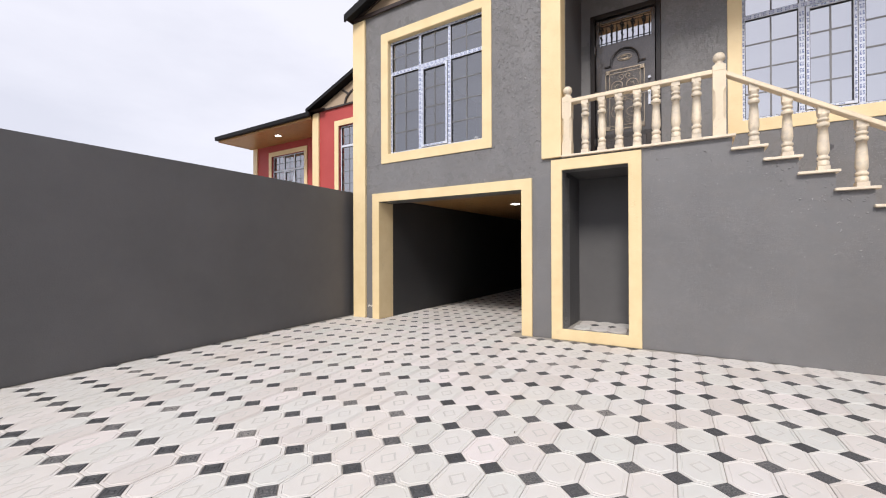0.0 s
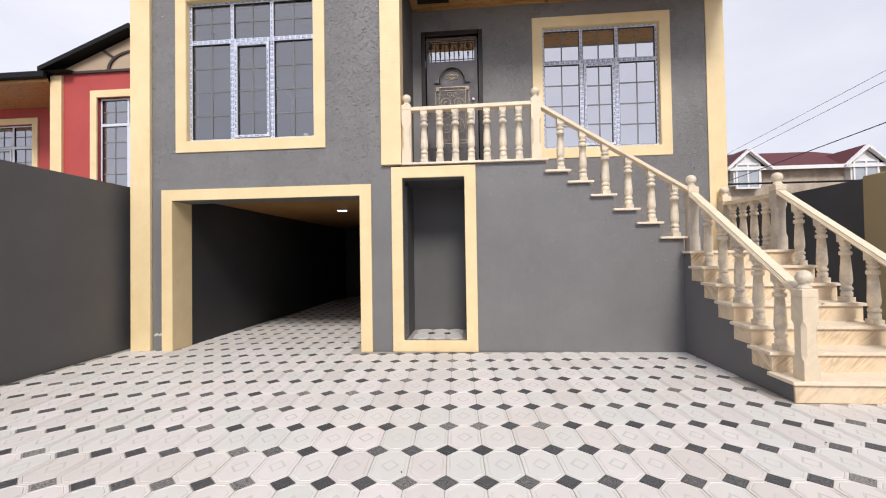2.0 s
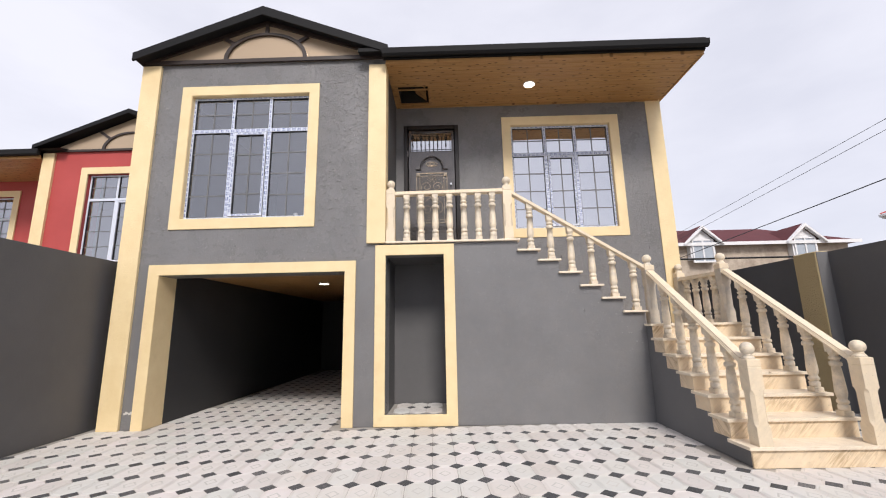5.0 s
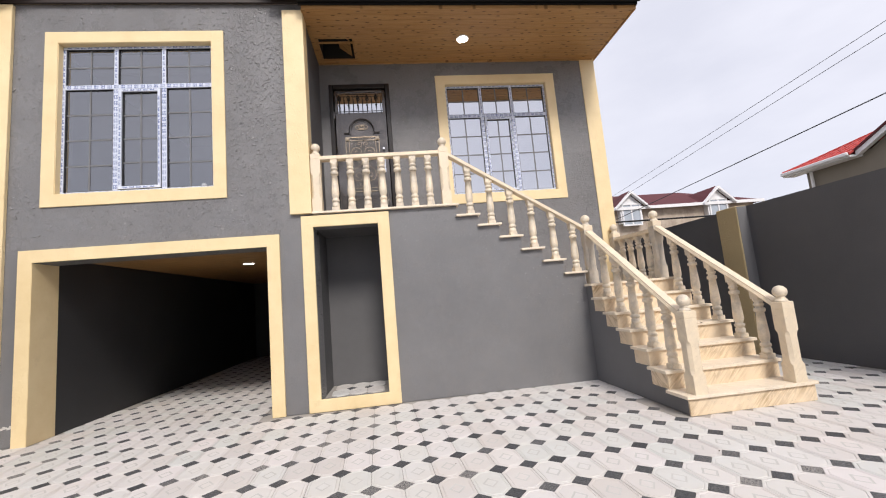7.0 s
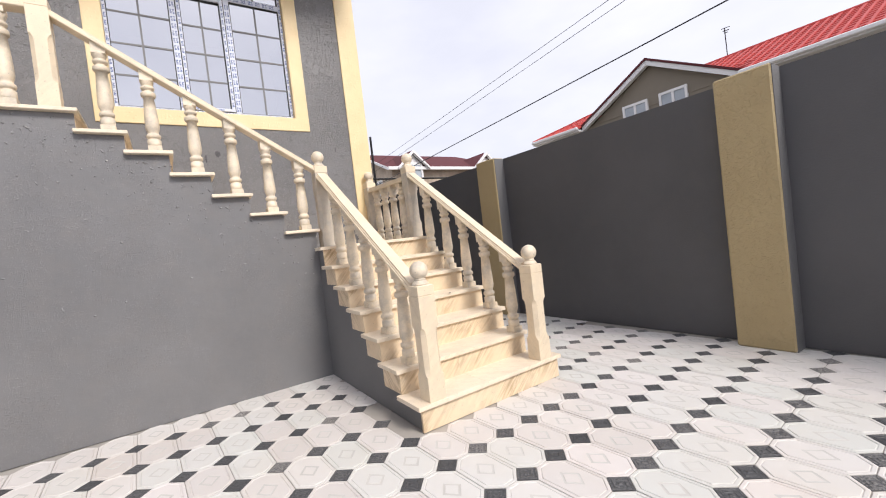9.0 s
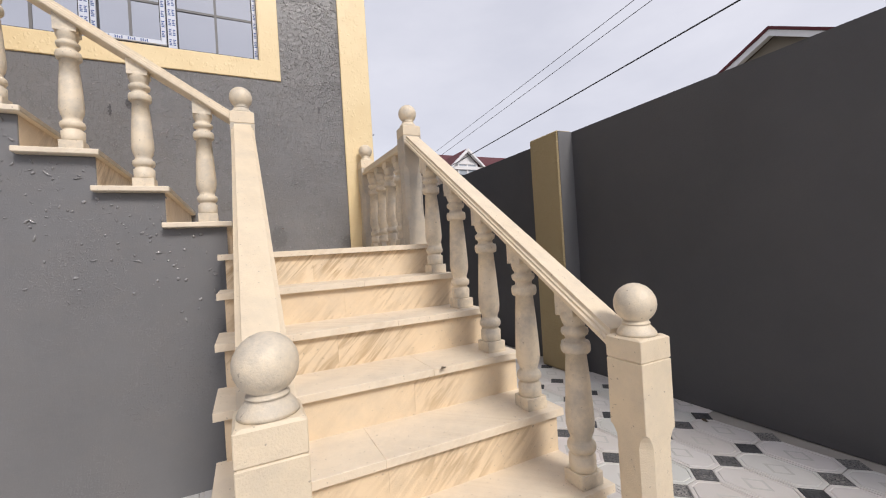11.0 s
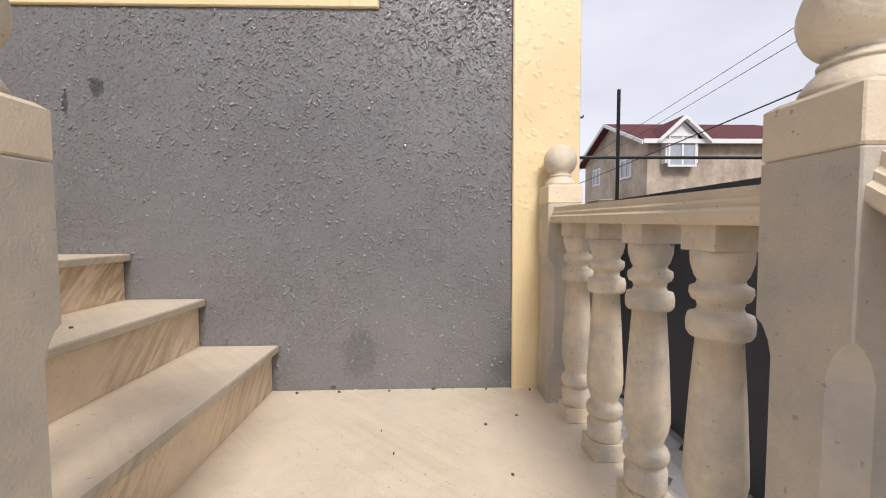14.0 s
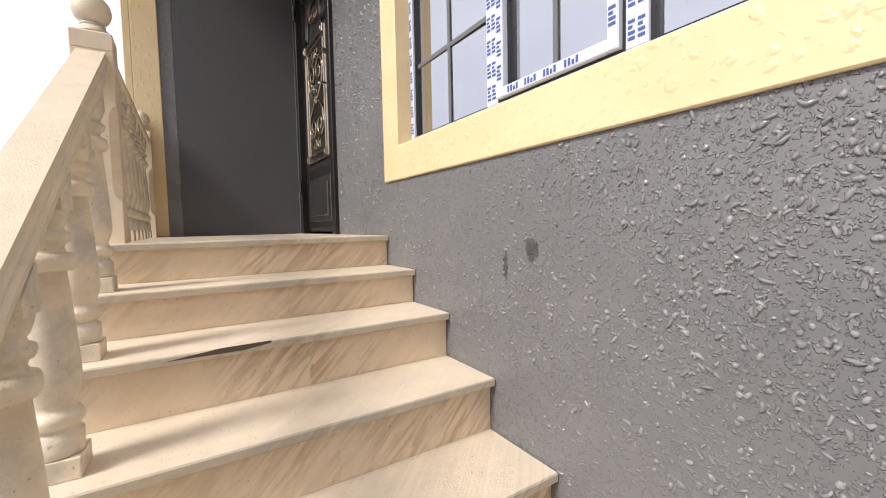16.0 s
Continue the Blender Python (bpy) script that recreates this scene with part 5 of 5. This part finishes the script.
    n = thing("neighbour_newel", "cream newel with a round ball on the neighbour's porch", "newel", at=(-7.55, y + 0.05, 1.72))
    put("newel_post", post, n, Matrix.Identity(4))
    put("cap_block", cap, n, Matrix.Identity(4))
    put("finial", ball, n, Matrix.Identity(4))
    tagged(n, kind="structure")


def simple_window(parent, x, y, z, w, h, axis, mat=WHITE):
    """A two-light window set proud of a far wall; axis: the way the wall faces."""
    def q(a0, a1, d0, d1, c0, c1):
        return (a0, a1, y + d0, y + d1, c0, c1) if axis == "y" else (x + d0, x + d1, a0, a1, c0, c1)
    u = x if axis == "y" else y
    t = 0.07
    fr = part("window_frame", boxes(q(u - w / 2, u - w / 2 + t, -0.05, 0.02, z, z + h), q(u + w / 2 - t, u + w / 2, -0.05, 0.02, z, z + h), q(u - w / 2 + t, u + w / 2 - t, -0.05, 0.02, z + h - t, z + h),
              q(u - w / 2 + t, u + w / 2 - t, -0.05, 0.02, z, z + t), q(u - t / 2, u + t / 2, -0.05, 0.02, z + t, z + h - t)), mat, parent)
    for a, b in ((u - w / 2 + t, u - t / 2), (u + t / 2, u + w / 2 - t)):
        part("pane", boxes(q(a, b, -0.02, -0.01, z + t, z + h - t)), PALE_PANE, fr)
    return fr


def maroon_house():
    x0, x1, y0, y1 = 12.9, 21.3, 14.4, 20.4
    ez, rz = 5.15, 6.45
    h = thing("far_house", "weathered rendered house with a maroon roof and white dormers", "house", at=(0, 0, 0))
    part("wall", boxes((x0, x1, y0, y1, -0.05, ez)), RENDER_WALL, h)
    ym = (y0 + y1) / 2
    bm = bmesh.new()
    o = 0.35
    v = [bm.verts.new(q) for q in ((x0 - o, y0 - o, ez - 0.1), (x1 + o, y0 - o, ez - 0.1), (x1 - 2.0, ym, rz), (x0 - o, ym, rz), (x0 - o, y1 + o, ez - 0.1), (x1 + o, y1 + o, ez - 0.1))]
    bm.faces.new((v[0], v[1], v[2], v[3]))
    bm.faces.new((v[3], v[2], v[5], v[4]))
    bm.faces.new((v[1], v[5], v[2]))
    rf = part("roof", bm, MAROON, h)
    sd = rf.modifiers.new("thick", "SOLIDIFY")
    sd.thickness = 0.08
    bm = bmesh.new()
    prism(bm, [(y0, ez), (y1, ez), (ym, rz - 0.1)], "x", x0, x0 + 0.2)
    part("gable_wall", bm, RENDER_WALL, h)
    part("eaves_board", boxes((x0 - o, x1 + o, y0 - o - 0.05, y0 - o, ez - 0.22, ez - 0.06)), WHITE, h)
    bm = bmesh.new()
    for ys in (-1, 1):
        ye = ym + ys * (y1 - y0 + 2 * o) / 2
        prism(bm, [(ye, ez - 0.24), (ym, rz - 0.14), (ym, rz), (ye, ez - 0.1)], "x", x0 - o - 0.04, x0 - o)
    part("barge_board", bm, WHITE, h)
    for dx in (14.0, 18.95):
        bm = bmesh.new()
        prism(bm, [(dx - 0.6, ez - 0.9), (dx + 0.6, ez - 0.9), (dx + 0.6, ez + 0.05), (dx, ez + 0.62), (dx - 0.6, ez + 0.05)], "y", y0 - 0.30, y0 + 1.6)
        d = part("dormer", bm, WHITE, h, "white gabled dormer")
        bm = bmesh.new()
        for sx in (-1, 1):
            prism(bm, [(dx, ez + 0.62), (dx + sx * 0.95, ez - 0.22), (dx + sx * 0.95, ez - 0.12), (dx, ez + 0.76)], "y", y0 - 0.55, y0 - 0.35)
        part("barge_board", bm, WHITE, d)
        bm = bmesh.new()
        for sx in (-1, 1):
            prism(bm, [(dx, ez + 0.70), (dx + sx * 0.93, ez - 0.14), (dx + sx * 0.93, ez - 0.08), (dx, ez + 0.78)], "y", y0 - 0.35, y0 + 2.4)
        part("dormer_roof", bm, MAROON, d)
        simple_window(h, dx, y0 - 0.31, ez - 1.05, 1.05, 1.15, "y")
    for yy in (16.0, 18.9):
        simple_window(h, x0, yy, 3.9, 0.9, 0.8, "x")
    for xx in (15.2, 17.2, 20.0):
        simple_window(h, xx, y0, 1.95, 1.0, 0.9, "y")


def red_roof_house():
    x = 15.3
    ex, ez, pitch, run = x - 0.45, 4.36, 0.45, 3.0
    hip, ge0, ge1, gm, gz = 6.6, -0.10, 4.55, 2.22, 5.67
    h = thing("far_house", "taupe rendered house with a bright red tiled roof", "house")
    part("wall", boxes((x, x + 5, -9.0, 6.2, -0.05, 4.4)), TAUPE, h)
    bm = bmesh.new()
    prism(bm, [(ge0 + 0.25, 4.40), (ge1 - 0.25, 4.40), (gm, gz - 0.12)], "x", x - 0.02, x + 2.4)
    part("gable_wall", bm, TAUPE, h)

    def slope(a, b, y0, lift, mat, name):
        """One strip of the slope from run a to run b, cut along the hip."""
        bm = bmesh.new()
        vs = []
        for d, up in ((a, lift[0]), (b, lift[1])):
            for yy in (y0, hip - d):
                vs.append(bm.verts.new((ex + d, yy, ez + pitch * d - 0.03)))
                vs.append(bm.verts.new((ex + d, yy, ez + pitch * d + up)))
        for f in ((0, 1, 3, 2), (4, 6, 7, 5), (0, 2, 6, 4), (1, 5, 7, 3), (0, 4, 5, 1), (2, 3, 7, 6)):
            bm.faces.new([vs[k] for k in f])
        part(name, bm, mat, h)
    n = 12
    for i in range(n):
        a, b = run * i / n, run * (i + 1) / n
        if a < 0.45:
            bm = bmesh.new()
            prism(bm, [(ex + a, ez + pitch * a), (ex + b, ez + pitch * b - 0.02), (ex + b, ez + pitch * b + 0.02), (ex + a, ez + pitch * a + 0.045)], "y", -9.4, ge0)
            part("roof_course", bm, TILE_RED, h)
            slope(a, b, ge1, (0.045, 0.02), TILE_RED, "roof_course")
        else:
            slope(a, b, -9.4, (0.045, 0.02), TILE_RED, "roof_course")
    bm = bmesh.new()
    y = -9.35
    while y < 6.4:
        s = 0.8 if ge0 - 0.1 < y < ge1 else 0.0
        e = min(run, hip - y - 0.1)
        if e > s + 0.1:
            prism(bm, [(ex + s, ez + pitch * s), (ex + e, ez + pitch * e), (ex + e, ez + pitch * e + 0.05), (ex + s, ez + pitch * s + 0.06)], "y", y, y + 0.07)
        y += 0.22
    tagged(part("roof_ribs", bm, TILE_RED, h), kind="stuff")
    bm = bmesh.new()
    zr = ez + pitch * run
    rear = [bm.verts.new(q) for q in ((ex + run, -9.4, zr), (ex + run, hip - run, zr), (ex + 2 * run, hip, ez), (ex + 2 * run, -9.4, ez), (ex, hip, ez))]
    bm.faces.new((rear[0], rear[1], rear[2], rear[3]))
    bm.faces.new((rear[1], rear[4], rear[2]))
    part("rear_slope", bm, TILE_RED, h)
    bm = bmesh.new()
    tube(bm, [(ex + run, -9.4, zr + 0.02), (ex + run, hip - run, zr + 0.02), (ex, hip, ez + 0.03)], 0.06, 8)
    part("ridge_cap", bm, TILE_RED, h)
    for ya, yb in ((-9.4, ge0), (ge1, hip)):
        part("gutter", boxes((ex - 0.10, ex - 0.012, ya, yb, ez - 0.06, ez + 0.04), bevel=0.02), WHITE, h, "white gutter")
        part("soffit", boxes((ex, x, ya, yb, ez - 0.10, ez - 0.04)), WHITE, h)
    for ye in (ge0, ge1):
        bm = bmesh.new()
        prism(bm, [(ye, 4.27), (gm, gz - 0.14), (gm, gz), (ye, 4.41)], "x", x - 0.24, x - 0.18)
        part("barge_board", bm, WHITE, h)
        bm = bmesh.new()
        prism(bm, [(ye, 4.31), (gm, gz - 0.10), (gm, gz - 0.07), (ye, 4.34)], "x", x - 0.178, x - 0.022)
        part("barge_soffit", bm, WHITE, h)
        bm = bmesh.new()
        o = 0.06 if ye > gm else -0.06
        prism(bm, [(ye + o, 4.382), (gm, gz + 0.004), (gm, gz + 0.07), (ye + o, 4.45)], "x", x - 0.27, x + 2.6)
        part("gable_roof", bm, MAROON, h)
    simple_window(h, x - 0.02, 2.77, 3.85, 0.80, 0.78, "x")
    simple_window(h, x - 0.02, 1.645, 3.87, 0.78, 0.78, "x")
    part("downpipe", boxes((x - 0.12, x - 0.04, 5.95, 6.03, 2.0, ez - 0.10), bevel=0.02), WHITE, h)
    ax, ay = ex + run, 1.14
    a = thing("roof_aerial", "thin metal aerial on the red roof", "aerial", at=(ax, ay, zr))
    bm = bmesh.new()
    tube(bm, [(0, 0, -0.05), (0, 0.02, 0.12), (0.0, 0.03, 0.9)], 0.014)
    part("mast", bm, CABLE, a)
    for zz, w in ((0.90, 0.13), (0.82, 0.10), (0.76, 0.07)):
        bm = bmesh.new()
        tube(bm, [(-0.05, -w, zz - 0.02), (0.05, w, zz + 0.03)], 0.012)
        part("dipole", bm, CABLE, a)


def cable(label, a, b, sag, r=0.008):
    bm = bmesh.new()
    a, b = Vector(a), Vector(b)
    pts = []
    for i in range(25):
        t = i / 24
        p = a.lerp(b, t)
        p.z -= sag * 4 * t * (1 - t)
        pts.append(p)
    tube(bm, pts, r, 5)
    return tagged(part("overhead_cable", bm, CABLE), label, "cable", "overhead cables", "structure")


def distance():
    red_house()
    maroon_house()
    red_roof_house()
    cable("thin black overhead cable above the courtyard wall", (10.5, -9.0, 6.10), (10.5, 20.0, 3.95), 0.03, 0.006)
    cable("thin black overhead cable above the courtyard wall", (10.5, -9.0, 5.95), (10.5, 20.0, 3.66), 0.04, 0.006)
    cable("thick black overhead cable above the courtyard wall", (9.5, -9.0, 4.28), (9.5, 20.0, 2.95), 0.05, 0.011)
    p = thing("pipe_stand", "black steel pole carrying a horizontal gas pipe", "pipe", at=(8.5, 7.3, -0.06))
    bm = bmesh.new()
    tube(bm, [(0, 0, 0), (0, 0, 4.6)], 0.035, 8)
    part("pole", bm, IRON, p)
    bm = bmesh.new()
    tube(bm, [(-3.0, 0.0, 3.32), (14.0, 0.0, 3.32)], 0.03, 8)
    part("pipe", bm, IRON, p)


distance()


# ---- small things ----
def debris():
    rnd = random.Random(11)

    def chip(x, y, z, s, mat=RUBBLE, label="small brown dry leaf scrap on the stone"):
        bm = bmesh.new()
        n = 7
        ring = [(s * rnd.uniform(0.6, 1.1) * math.cos(2 * math.pi * i / n), 0.55 * s * rnd.uniform(0.6, 1.1) * math.sin(2 * math.pi * i / n)) for i in range(n)]
        top = [bm.verts.new((a * 0.8, b * 0.8, 0.004 + rnd.uniform(0, 0.003))) for a, b in ring]
        bot = [bm.verts.new((a, b, 0.0)) for a, b in ring]
        bm.faces.new(top)
        bm.faces.new(list(reversed(bot)))
        for i in range(n):
            bm.faces.new((bot[i], bot[(i + 1) % n], top[(i + 1) % n], top[i]))
        ob = part("debris", bm, mat)
        ob.matrix_world = pose(x, y, z, 0, 0, rnd.uniform(0, 180))
        tagged(ob, label, "debris", "scraps on the steps")
    chip(5.08, -1.02, 4 * LOW_R, 0.016)
    chip(4.62, 0.72, UP_Z[0], 0.010)
    for i in range(8):
        chip(rnd.uniform(4.7, 5.25), rnd.uniform(0.3, 1.0), LAND_Z, rnd.uniform(0.003, 0.007))
    for i in range(16):
        chip(4.36 + 0.064 * i + rnd.uniform(-0.02, 0.02), rnd.uniform(1.135, 1.160), LAND_Z, rnd.uniform(0.004, 0.011), PATCH if i % 3 else RUBBLE, "small crumb of plaster at the foot of the wall")
    chip(3.9, 0.7, UP_Z[1], 0.006)
    chip(7.0, -0.9, 0.005, 0.03)
    for x, y in ((2.05, -2.1), (1.2, -3.0), (2.6, -3.6), (3.9, -2.5), (0.2, -2.8)):
        chip(x, y, 0.004, rnd.uniform(0.005, 0.009))
    bm = bmesh.new()
    lathe(bm, [(0, 0.034), (0.05, 0.036), (0.055, 0.03), (0.075, 0.03), (0.08, 0.02)], 14)
    c = part("cup", bm, WHITE)
    c.location = (W1[1] - 0.21, 0.20, W1[2] + 0.036)
    tagged(c, "small white cup on the inner window sill", "cup")
    structure("window_sill", boxes((W1[0], W1[1], 0.127, 0.28, W1[2] - 0.02, W1[2] + 0.035)), WHITE, "white inner sill of the bay window", "window sill")
    bm = bmesh.new()
    tube(bm, [(REC_R - 0.004, REC_Y + 0.02, 2.37), (REC_R + 0.022, REC_Y + 0.02, 2.37), (REC_R + 0.026, REC_Y + 0.02, 2.378)], 0.004)
    structure("wall_hook", bm, IRON, "small black iron hook in the corner pilaster", "hook")
    bm = bmesh.new()
    for i in range(5):
        box(bm, -2.86 + i * 0.022, -2.85 + i * 0.022 + 0.012, -0.0035, -0.0012, 0.20 + 0.006 * (i % 3), 0.226 + 0.008 * ((i * 2) % 3))
    box(bm, -2.75, -2.738, -0.0035, -0.0012, 0.19, 0.235)
    structure("plaster_patch", bm, PATCH, "small chipped bare plaster marks at the foot of the wall", "trim")


debris()


# ---- paving ----
PV_A, PV_B, PV_TH = 0.2276, 0.3735, radians(3.2)
PV_O, PV_I, PV_J = Vector((-0.0530, 0.1984)), Vector((0.2274, 0.0146)), Vector((-0.0168, 0.3740))
DCUT = 0.074


def octagon(a, b, c):
    return [(a, -b + c), (a, b - c), (a - c, b), (-a + c, b), (-a, b - c), (-a, -b + c), (-a + c, -b), (a - c, -b)]


def tile_rows():
    """Rings of one pale tile: (scale inset, z)."""
    return ((0.0, -0.014), (0.0, -0.0015), (0.0025, 0.0), (0.015, 0.0), (0.0175, -0.004), (0.0215, -0.004), (0.024, 0.0))


def add_tile(bm_v, bm_f, cx, cy, z=0.0, rnd=None):
    a, b, c = PV_A / 2 - 0.0022, PV_B / 2 - 0.0022, DCUT - 0.001
    co, si = math.cos(PV_TH), math.sin(PV_TH)
    start = len(bm_v)
    dz = rnd.uniform(-0.0012, 0.0008) if rnd else 0.0
    for ins, h in tile_rows():
        for u, v in octagon(a - ins, b - ins, max(0.01, c - ins * 0.586)):
            bm_v.append((cx + co * u - si * v, cy + si * u + co * v, z + h + dz))
    n = len(tile_rows())
    for r in range(n - 1):
        for i in range(8):
            p, q = start + r * 8 + i, start + r * 8 + (i + 1) % 8
            bm_f.append((p, q, q + 8, p + 8))
    # the middle with a sunk diamond
    top = start + (n - 1) * 8
    d0 = len(bm_v)
    for s, h in ((0.058, 0.0), (0.055, -0.0012), (0.044, -0.0012), (0.041, 0.0)):
        for u, v in ((s, 0), (0, s * 1.25), (-s, 0), (0, -s * 1.25)):
            bm_v.append((cx + co * u - si * v, cy + si * u + co * v, z + h + dz))
    for r in range(3):
        for i in range(4):
            p, q = d0 + r * 4 + i, d0 + r * 4 + (i + 1) % 4
            bm_f.append((p, q, q + 4, p + 4))
    bm_f.append(tuple(d0 + 12 + i for i in range(4)))
    e, nn, w, s = d0, d0 + 1, d0 + 2, d0 + 3
    bm_f += [(top, top + 1, e), (top + 1, top + 2, nn, e), (top + 2, top + 3, nn), (top + 3, top + 4, w, nn), (top + 4, top + 5, w), (top + 5, top + 6, s, w), (top + 6, top + 7, s), (top + 7, top, e, s)]


def add_dot(bm_v, bm_f, cx, cy, z=0.0, rnd=None):
    s = DCUT - 0.003
    co, si = math.cos(PV_TH), math.sin(PV_TH)
    start = len(bm_v)
    dz = rnd.uniform(-0.0015, 0.0008) if rnd else 0.0
    rows = ((1.0, -0.012), (1.0, -0.001), (0.95, 0.0), (0.80, 0.0), (0.77, -0.0018), (0.70, -0.0018), (0.67, 0.0), (0.42, 0.0), (0.38, -0.0018), (0.24, -0.0018), (0.18, 0.0006))
    for k, h in rows:
        for u, v in ((s * k, 0), (0, s * k), (-s * k, 0), (0, -s * k)):
            bm_v.append((cx + co * u - si * v, cy + si * u + co * v, z + h + dz))
    for r in range(len(rows) - 1):
        for i in range(4):
            p, q = start + r * 4 + i, start + r * 4 + (i + 1) % 4
            bm_f.append((p, q, q + 4, p + 4))
    t = start + (len(rows) - 1) * 4
    bm_f.append((t, t + 1, t + 2, t + 3))


def from_lists(name, v, f, mat, second=None, every=0, picks=()):
    me = bpy.data.meshes.new(name)
    me.from_pydata(v, [], f)
    me.materials.append(mat)
    if second:
        me.materials.append(second)
        for p in me.polygons:
            p.material_index = 1 if p.index % every in picks else 0
    me.update()
    return me


N_TILE = (len(tile_rows()) - 1) * 8 + 12 + 1 + 8
TILE_PICKS = set(range(N_TILE - 21, N_TILE - 9))
N_DOT = 41
DOT_PICKS = set(range(24, 28)) | set(range(36, 41)) | set(range(8, 12))


def paving():
    pv = thing("pavement", "pale octagonal concrete tiles with dark square insets", "pavement", kind="structure")
    co, si = math.cos(PV_TH), math.sin(PV_TH)
    v, f = [], []
    add_tile(v, f, 0, 0)
    tile_me = from_lists("tile", v, f, TILE, GROOVE, N_TILE, TILE_PICKS)
    v, f = [], []
    add_dot(v, f, 0, 0)
    dot_me = from_lists("inset_tile", v, f, DOT, WORN, N_DOT, DOT_PICKS)
    jt, jf, dt, df = [], [], [], []
    rnd = random.Random(7)
    near_t, near_d = [], []
    for i in range(-30, 50):
        for j in range(-32, 20):
            for kind in (0, 1):
                x, y = PV_O + (i + 0.5 * kind) * PV_I + (j + 0.5 * kind) * PV_J
                wl = -3.335 - (y) * math.tan(radians(3.6))
                inside = (-9.1 < y < -0.07 and wl + 0.03 < x < 7.17) or (-0.10 <= y < 7.4 and -2.50 < x < 0.03) or (-0.10 <= y < 8.0 and 5.7 < x < 7.17)
                if not inside or (ST_L - 0.05 < x < ST_R + 0.03 and y > LOW_Y0 - 0.05):
                    continue
                dist = math.hypot((x - 2.2), (y + 2.7) * 1.15)
                (near_d if kind == 0 else near_t).append((dist, x, y))
    for lst, me, adder, vv, ff, nm in ((near_t, tile_me, add_tile, jt, jf, "tile"), (near_d, dot_me, add_dot, dt, df, "inset_tile")):
        lst.sort()
        for n, (d, x, y) in enumerate(lst):
            if n < 290:
                put(nm, me, pv, pose(x, y, rnd.uniform(-0.0012, 0.0008), rnd.uniform(-0.15, 0.15), rnd.uniform(-0.15, 0.15), rnd.uniform(-0.3, 0.3)))
            else:
                adder(vv, ff, x, y, 0.0, rnd)
    a = put("tile_field", from_lists("tile_field", jt, jf, TILE_J, GROOVE, N_TILE, TILE_PICKS), pv, Matrix.Identity(4), "field of pale octagonal tiles")
    b = put("inset_field", from_lists("inset_field", dt, df, DOT_J, WORN_J, N_DOT, DOT_PICKS), pv, Matrix.Identity(4), "field of dark square inset tiles")
    a["kind"] = b["kind"] = "stuff"
    nv, nf, mv, mf = [], [], [], []
    for i in range(3):
        for j in range(2):
            add_tile(nv, nf, 0.83 + i * 0.2285 + 0.04, 0.36 + j * 0.36, 0.136, rnd)
    for i in range(4):
        for j in range(3):
            x, y = 0.756 + i * 0.2285, 0.18 + 0.36 * j + 0.04
            if 0.77 < x < 1.43 and 0.28 < y < 0.84:
                add_dot(mv, mf, x, y, 0.136, rnd)
    nt = thing("pavement_niche", "pale octagonal tiles on the niche floor", "pavement", kind="structure")
    put("tile_field", from_lists("niche_tiles", nv, nf, TILE_J, GROOVE, N_TILE, TILE_PICKS), nt, Matrix.Identity(4))
    put("inset_field", from_lists("niche_insets", mv, mf, DOT_J, WORN_J, N_DOT, DOT_PICKS), nt, Matrix.Identity(4))


paving()
